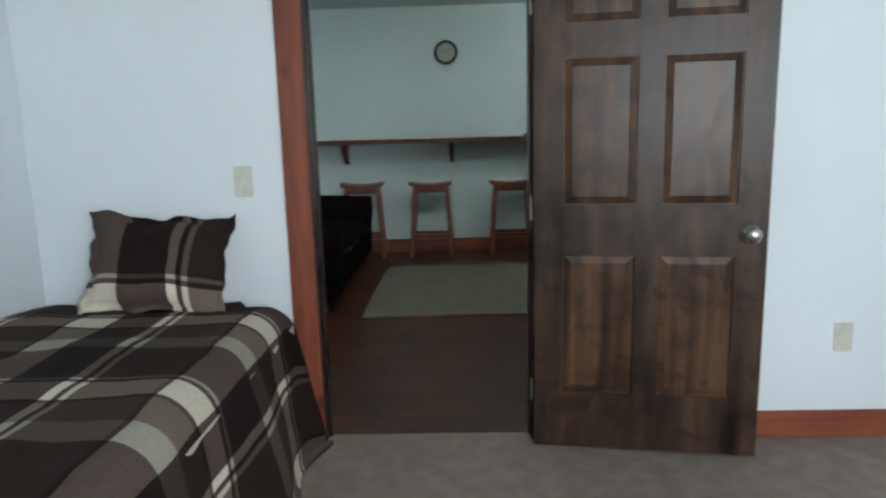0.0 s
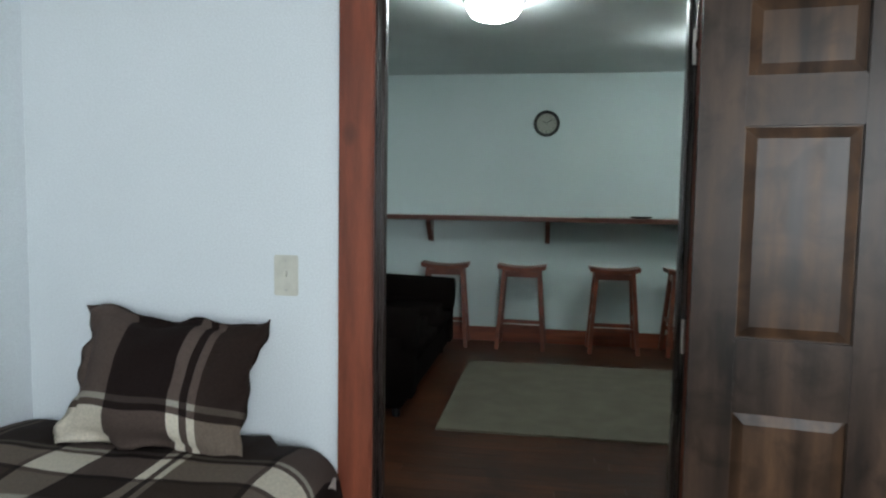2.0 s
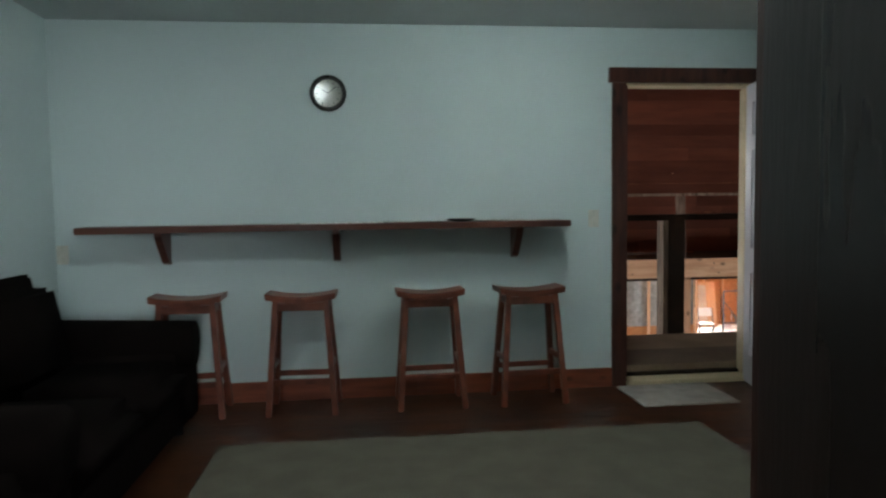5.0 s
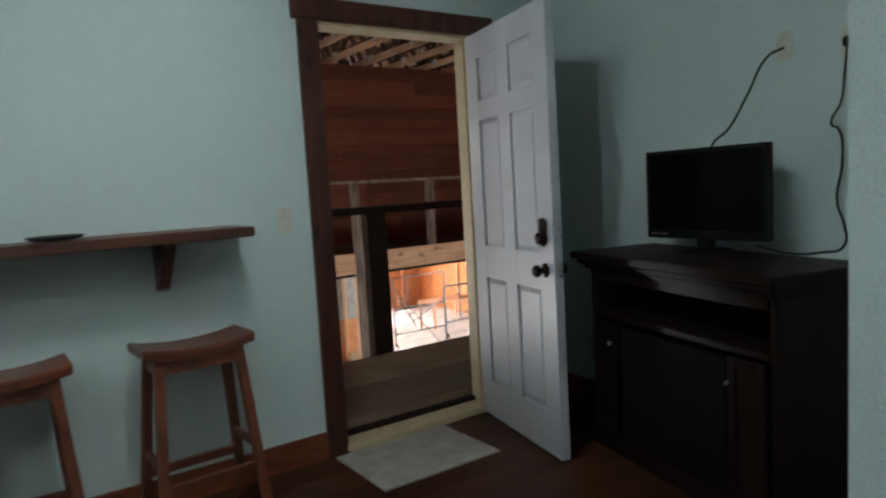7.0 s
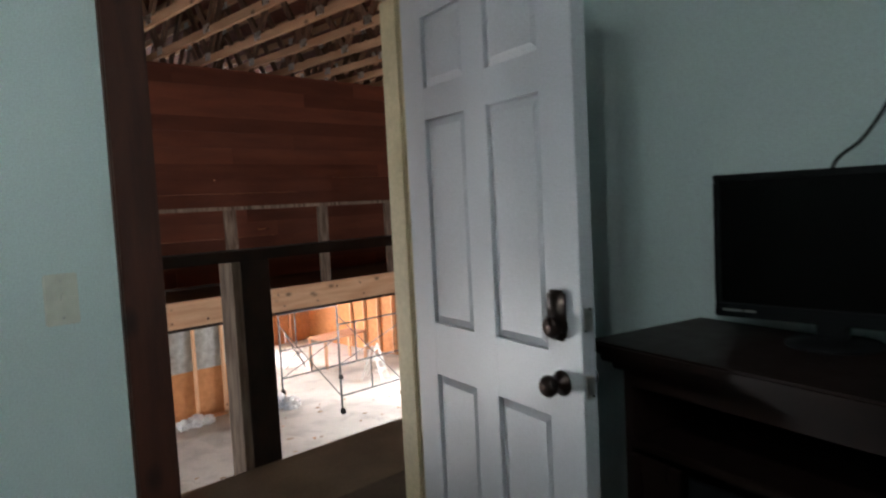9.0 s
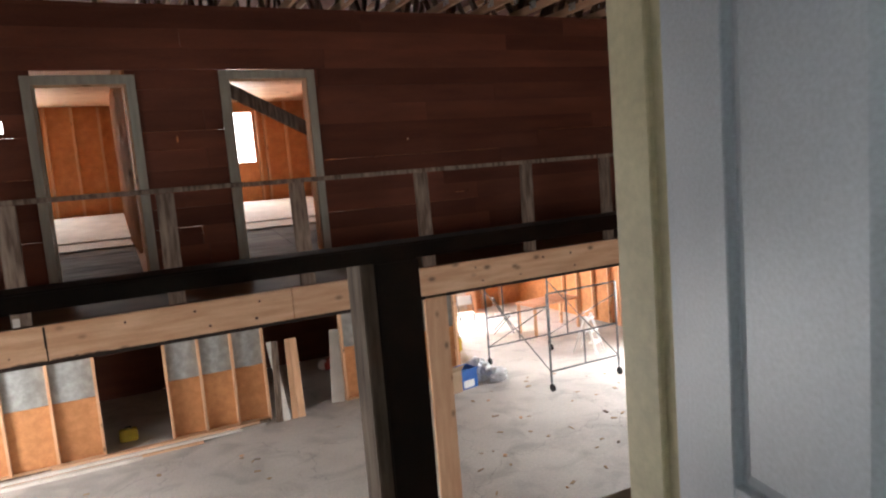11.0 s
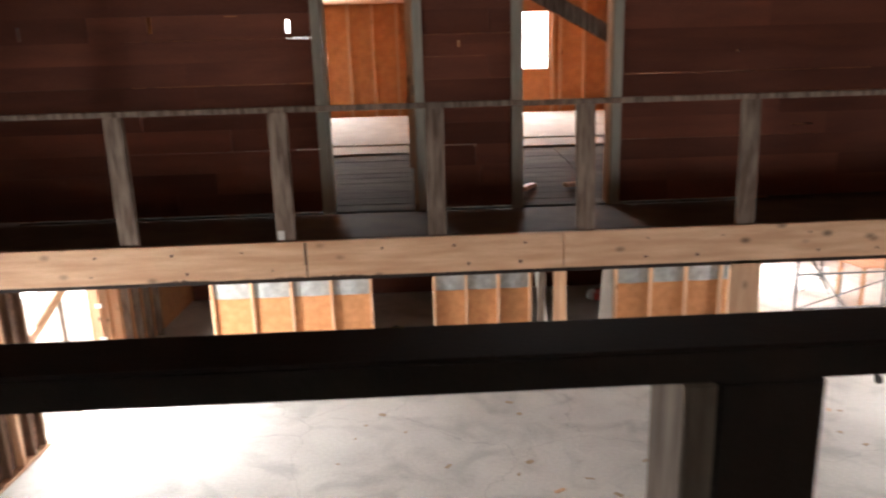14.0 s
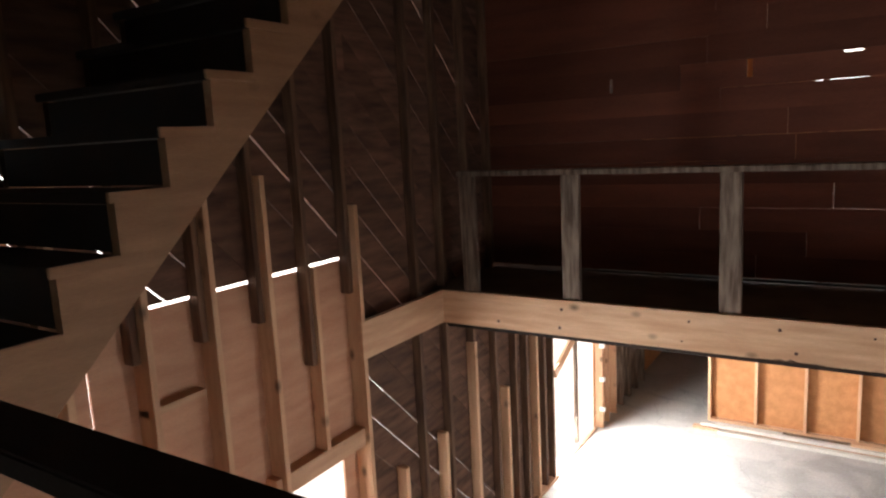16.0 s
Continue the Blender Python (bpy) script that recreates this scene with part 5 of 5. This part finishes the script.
bay_wall(-0.79, 1.70, 14.95)
bay_wall(2.70, 4.24, 14.95)
bay_wall(5.62, 7.90, 14.95)
solid("wall_passage", box(7.88, 8.0, 15.07, 20.0, GZ, 0.1), "osb", "strand board passage wall", "wall", S)
solid("wall_store", boxes((-2.19, 7.88, 18.2, 18.3, GZ, 0.12)), "old_board", "dark store room wall behind the stud wall", "wall", S)
for y in (16.0, 16.6, 17.2, 17.8, 18.4, 19.0):
    part("stud", box(8.0, 8.1, y - 0.02, y + 0.02, GZ, 0.1, 0.003), "pine", bpy.data.objects["wall_passage"])
for y in [11.1, 11.6, 12.0, 12.4, 12.8, 13.2, 13.55, 14.0, 14.4, 14.8, 15.2, 15.6, 16.0, 16.6, 17.2, 17.8]:
    inwin = 12.02 < y < 13.5
    part("stud", box(XE - 0.09, XE, y - 0.02, y + 0.02, GZ + 0.04, -1.78 if inwin else 0.1, 0.003), "pine", bpy.data.objects["wall_right"])
part("window_sill", box(XE - 0.10, XE + 0.02, 12.0, 13.5, -1.80, -1.76, 0.003), "pine_y", bpy.data.objects["wall_right"])
for x in (8.2, 8.9, 9.5, 10.1, 10.7, 11.3, 11.9):
    if not 8.45 < x < 9.95:
        part("stud", box(x - 0.02, x + 0.02, 19.9, 20.0, GZ, 0.1, 0.003), "pine", bpy.data.objects["wall_rear"])

# timber on the floor
rt = random.Random(8)
for k, (x0, x1, y, z, m_) in enumerate(((-0.95, 3.1, 14.62, 0, "pine_x"), (-0.7, 4.1, 14.72, 0, "gypsum"), (-0.85, 3.7, 14.66, 0.04, "gypsum"), (0.2, 4.2, 14.76, 0.04, "grey_post"), (-0.6, 2.2, 14.55, 0, "gypsum"), (1.0, 4.0, 14.7, 0.08, "pine_x"))):
    o = solid("floor_timber", box(-(x1 - x0) / 2, (x1 - x0) / 2, -0.05, 0.05, 0, 0.038, 0.003), m_, "long pale timber lying along the stud wall", "timber", group="timber pile")
    o.matrix_world = pose((x0 + x1) / 2, y, GZ + z, 0, 0, rt.uniform(-1.2, 1.2))
for x, tilt, m_, lean in ((4.33, 4, "grey_post", 9), (4.46, -5, "gypsum", 10), (4.6, 2, "pine", 8), (4.72, 0, "pine", 6)):
    o = solid("leaning_board", box(-0.055, 0.055, -0.012, 0.012, 0, 1.35, 0.003), m_, "board leaning upright against the stud wall", "board", group="leaning boards")
    o.matrix_world = pose(x, 14.70, GZ + 0.003, -lean, tilt, 0)
o = solid("leaning_board", box(-0.12, 0.12, -0.015, 0.015, 0, 1.3, 0.003), "gypsum", "pale board leaning beside a ground floor opening", "board", group="leaning boards")
o.matrix_world = pose(5.45, 15.0, GZ + 0.003, -8, 6, 0)


# scaffold on castors
def scaffold():
    sc = thing("scaffold", "wheeled steel tube scaffold with cross braces", "scaffold", (9.45, 13.03, GZ), 0)
    w, h = 0.75, 1.55
    for y in (0.0, 2.13):
        for x in (-w, w):
            part("upright", tubebm(bmesh.new(), (x, y, 0.17), (x, y, h + 0.17), 0.021), "steel", sc)
            wh = part("castor", tubebm(bmesh.new(), (x, y, 0.1), (x, y, 0.2), 0.016), "steel", sc)
            part("wheel", tubebm(bmesh.new(), (x - 0.02, y - 0.02, 0.065), (x + 0.02, y - 0.02, 0.065), 0.065, seg=18), "black", wh)
        for z in (0.35, 0.95, 1.72):
            part("rung", tubebm(bmesh.new(), (-w, y, z), (w, y, z), 0.017), "steel", sc)
        part("inner_post", tubebm(bmesh.new(), (0.0, y, 0.35), (0.0, y, 0.95), 0.015), "steel", sc)
        part("inner_post", tubebm(bmesh.new(), (-0.35, y, 0.95), (-0.35, y, 1.72), 0.015), "steel", sc)
    for x in (-w, w):
        for z0, z1 in ((0.35, 1.5), (1.5, 0.35)):
            part("cross_brace", tubebm(bmesh.new(), (x, 0.0, z0), (x, 2.13, z1), 0.011, seg=8), "steel", sc)


scaffold()

# bin, bags, boxes, ladder
tb = thing("trash_bin", "dark grey plastic trash bin with a pale bag liner", "bin", (11.15, 12.15, GZ))
part("body", lathebm(bmesh.new(), [(0.21, 0), (0.265, 0.68), (0.285, 0.70), (0.27, 0.71), (0.25, 0.68), (0.20, 0.02), (0.001, 0.02)], 28), "bin", tb, smooth=True)
part("bag_liner", lathebm(bmesh.new(), [(0.292, 0.60), (0.296, 0.70), (0.25, 0.73), (0.18, 0.72), (0.001, 0.66)], 28), "bag", tb, "pale plastic bag over the rim", True)


def crumple(name, r, at, label, cat, material, squash=0.75, group=""):
    bm = bmesh.new()
    bmesh.ops.create_icosphere(bm, subdivisions=4, radius=r)
    for v in bm.verts:
        f = 1 + 0.30 * noise.noise(v.co * (2.2 / r) + Vector(at)) + 0.14 * noise.noise(v.co * (6 / r) + Vector(at))
        v.co = v.co * f
        v.co.z = max(v.co.z * squash, -r * 0.55)
    low = min(v.co.z for v in bm.verts)
    bmesh.ops.translate(bm, verts=bm.verts, vec=(at[0], at[1], at[2] - low))
    return solid(name, bm, material, label, cat, group=group, smooth=False)


crumple("plastic_bag", 0.22, (10.72, 12.22, GZ), "crumpled pale plastic bag beside the bin", "bag", "bag", group="plastic bags")
crumple("plastic_bag", 0.17, (10.95, 11.98, GZ), "crumpled pale plastic bag beside the bin", "bag", "bag", group="plastic bags")
crumple("plastic_bag", 0.24, (8.05, 14.5, GZ), "pale plastic bag of rubbish on the floor", "bag", "bag", 1.1, group="plastic bags")
crumple("plastic_bag", 0.19, (8.3, 14.2, GZ), "pale plastic bag of rubbish on the floor", "bag", "bag", group="plastic bags")
for x, r in ((6.35, 0.13), (6.6, 0.16), (6.82, 0.12)):
    crumple("plastic_bag", r, (x, 14.7, GZ), "crumpled grey plastic sheeting by the stud wall", "bag", "bag", group="plastic bags")
cb = thing("cardboard_box", "open brown cardboard box on the concrete", "box", (7.25, 14.15, GZ), 8)
part("carton", boxes((-0.2, 0.2, -0.15, -0.145, 0, 0.4), (-0.2, 0.2, 0.145, 0.15, 0, 0.4), (-0.2, -0.195, -0.145, 0.145, 0, 0.4), (0.195, 0.2, -0.145, 0.145, 0, 0.4), (-0.195, 0.195, -0.145, 0.145, 0, 0.005)), "card", cb)
bm = box(-0.2, 0.2, -0.004, 0, 0, 0.15)
fl = part("flap", bm, "card", cb)
fl.matrix_basis = pose(0, -0.146, 0.398, 40, 0, 0)
cr = thing("blue_crate", "blue plastic storage crate with a white label", "crate", (7.62, 14.25, GZ), 10)
part("tub", boxes((-0.2, 0.2, -0.15, -0.14, 0, 0.36), (-0.2, 0.2, 0.14, 0.15, 0, 0.36), (-0.2, -0.19, -0.14, 0.14, 0, 0.36), (0.19, 0.2, -0.14, 0.14, 0, 0.36), (-0.19, 0.19, -0.14, 0.14, 0, 0.02)), "blue", cr)
for ry in (-0.1575, 0.1575):
    part("rim", box(-0.215, 0.215, ry - 0.0075, ry + 0.0075, 0.33, 0.37, 0.004), "blue", cr)
part("sticker", box(-0.12, 0.12, -0.154, -0.1515, 0.03, 0.16), "sheet_white", cr)
lad = thing("step_ladder", "small white folding step ladder", "ladder", (10.75, 14.55, GZ), 30)
for x in (-0.19, 0.19):
    part("rail", barbm(bmesh.new(), (x, -0.22, 0), (x * 0.8, 0.0, 0.78), 0.03, 0.05, 0.004), "sheet_white", lad)
    part("back_leg", barbm(bmesh.new(), (x, 0.28, 0), (x * 0.8, 0.02, 0.74), 0.022, 0.03, 0.004), "sheet_white", lad)
for k in range(3):
    z = 0.2 + 0.24 * k
    part("step", box(-0.18, 0.18, -0.21 + 0.068 * k, -0.04 + 0.05 * k, z, z + 0.025, 0.004), "sheet_white", lad)
o = solid("leaning_plank", box(-0.10, 0.10, -0.02, 0.02, 0, 2.0, 0.003), "pine", "broad plank leaning against the end wall", "plank")
o.matrix_world = pose(11.9, 14.15, GZ + 0.02, 6, 14, 10)
o = solid("leaning_pole", tubebm(bmesh.new(), (0, 0, 0), (0, 0, 2.3), 0.022), "alu", "pale metal pole leaning against the end wall", "pole", smooth=True)
o.matrix_world = pose(11.6, 13.55, GZ + 0.01, 0, 22, 0)
for k in range(4):
    o = solid("floor_timber", box(-0.05, 0.05, -1.3, 1.3, 0, 0.04, 0.003), "pine_y", "timber stacked along the end wall", "timber", group="end wall timber")
    o.matrix_world = pose(12.25 + 0.06 * (k % 2), 11.4 + 0.1 * k, GZ + 0.042 * k, 0, 0, 1.0 * (k % 2))


def folding_chair(x, y, a):
    c = thing("folding_chair", "pale folding chair among stored things", "chair", (x, y, GZ), a, group="stored chairs")
    part("seat", box(-0.2, 0.2, -0.2, 0.2, 0.43, 0.455, 0.01), "sheet_white", c)
    part("backrest", box(-0.2, 0.2, 0.2, 0.22, 0.62, 0.85, 0.01), "sheet_white", c)
    for sx in (-0.19, 0.19):
        part("leg", tubebm(bmesh.new(), (sx, -0.24, 0), (sx, 0.22, 0.86), 0.012, seg=8), "steel", c)
        part("leg", tubebm(bmesh.new(), (sx * 0.9, 0.24, 0), (sx * 0.9, -0.18, 0.44), 0.012, seg=8), "steel", c)


for x, y, a in ((9.0, 17.6, 20), (9.7, 17.9, -15), (10.3, 17.2, 60)):
    folding_chair(x, y, a)
wt = thing("work_table", "low wooden work table stored by the rear wall", "table", (11.2, 16.6, GZ), 5)
part("top", box(-0.7, 0.7, -0.35, 0.35, 0.70, 0.735, 0.004), "ply", wt)
for x in (-0.64, 0.64):
    for y in (-0.3, 0.3):
        part("leg", box(x - 0.03, x + 0.03, y - 0.03, y + 0.03, 0, 0.70, 0.003), "pine", wt)
for k, x in enumerate((8.5, 8.75, 9.05)):
    o = solid("plywood_sheet", box(-0.3, 0.3, -0.01, 0.01, 0, 1.2 + 0.1 * k, 0.003), "gypsum" if k % 2 else "pine", "sheet of board leaning against the rear wall", "board sheet", group="leaning sheets")
    o.matrix_world = pose(x + 1.6, 19.6, GZ + 0.003, -9, 0, 0)
o = solid("foam_block", box(-0.25, 0.25, -0.15, 0.15, 0, 0.35, 0.05), "yellow", "mustard yellow foam block on the floor", "foam block")
o.matrix_world = pose(8.45, 16.4, GZ, 0, 0, 15)
tl = thing("red_tool", "small red and white power tool on the floor", "tool", (6.0, 17.2, GZ), 20)
part("housing", box(-0.18, 0.18, -0.1, 0.1, 0, 0.22, 0.05), "red", tl)
part("handle", barbm(bmesh.new(), (-0.05, 0, 0.2), (0.15, 0, 0.36), 0.04, 0.05, 0.01), "red", tl)
part("guard", tubebm(bmesh.new(), (-0.2, -0.03, 0.14), (-0.2, 0.03, 0.14), 0.11, seg=20), "sheet_white", tl)
ys = thing("yellow_case", "yellow plastic tool case on the dark floor", "tool case", (2.05, 15.5, GZ), 0)
part("case", box(-0.14, 0.14, -0.08, 0.08, 0, 0.2, 0.02), "yellow", ys)
part("handle", boxes((-0.05, 0.05, -0.012, 0.012, 0.22, 0.24), (-0.05, -0.035, -0.012, 0.012, 0.2, 0.22), (0.035, 0.05, -0.012, 0.012, 0.2, 0.22)), "black", ys)
for k in range(26):
    x, y = rt.uniform(3.0, 11.0), rt.uniform(7.5, 14.0)
    o = solid("wood_scrap", box(-0.05, 0.05, -0.018, 0.018, 0, 0.012, 0.002), rt.choice(("gypsum", "pine", "grey_post")), "small scrap of wood on the concrete", "scrap", group="floor scraps")
    o.matrix_world = pose(x, y, GZ, 0, 0, rt.uniform(0, 180)) @ Matrix.Diagonal((rt.uniform(0.4, 1.3), rt.uniform(0.6, 1.6), 1, 1))

# bright overcast distance outside the openings
solid("backdrop_left", box(-6.05, -6.0, -4, 26, -6, 9), "daylight", "blank white overcast distance outside", "backdrop", "structure")
solid("backdrop_right", box(16.0, 16.05, -4, 26, -6, 9), "daylight", "blank white overcast distance outside", "backdrop", "structure")
solid("backdrop_rear", box(-6.0, 16.0, 24.0, 24.05, -6, 9), "daylight", "blank white overcast distance outside", "backdrop", "structure")

for y in (11.4, 11.8, 12.2, 12.6, 13.0, 13.4, 13.8, 14.2, 14.6, 15.0, 15.4, 15.8):
    part("stud", box(2.43, 2.468, y - 0.02, y + 0.02, 0.75, 2.9), "pine", bpy.data.objects["loft_partition"])
rk = random.Random(14)
for x in [-1.6 + 0.72 * k for k in range(16)]:
    for z in (0.16, 0.31):
        if rk.random() < 0.7:
            xx = x + rk.uniform(-0.2, 0.2)
            part("knot", tubebm(bmesh.new(), (xx, YG - 0.0215, z), (xx, YG - 0.018, z), rk.uniform(0.006, 0.016), seg=10), "dark_trim", gl)
for x0, x1 in ((0.45, 0.85), (1.35, 1.58), (1.63, 2.05)):
    bm = bmesh.new()
    n_ = 14
    top = [bm.verts.new((x0 + (x1 - x0) * k / n_, YG - 0.0225, 0.10 + 0.035 * abs(noise.noise(Vector((x0 * 3 + k * 0.6, 2, 1)))) * math.sin(math.pi * k / n_) + 0.002)) for k in range(n_ + 1)]
    bot = [bm.verts.new((x0 + (x1 - x0) * k / n_, YG - 0.0225, 0.097)) for k in range(n_ + 1)]
    for k in range(n_):
        bm.faces.new((bot[k], bot[k + 1], top[k + 1], top[k]))
    part("stain", bm, "old_stud", gl, "dark weather stain")


# scraps of wood and paper on the concrete
def floor_scraps():
    bm = bmesh.new()
    rr = random.Random(77)
    for k in range(150):
        x, y = rr.uniform(1.2, 10.8), rr.uniform(6.3, 14.0)
        w, d, h = rr.uniform(0.012, 0.05), rr.uniform(0.01, 0.03), rr.uniform(0.003, 0.010)
        boxbm(bm, -w, w, -d, d, 0, h, m=pose(x, y, GZ + 0.0005, 0, 0, rr.uniform(0, 180)))
    return bm


solid("floor_scraps", floor_scraps(), "card", "small wood and paper scraps scattered on the concrete floor", "debris", "stuff")
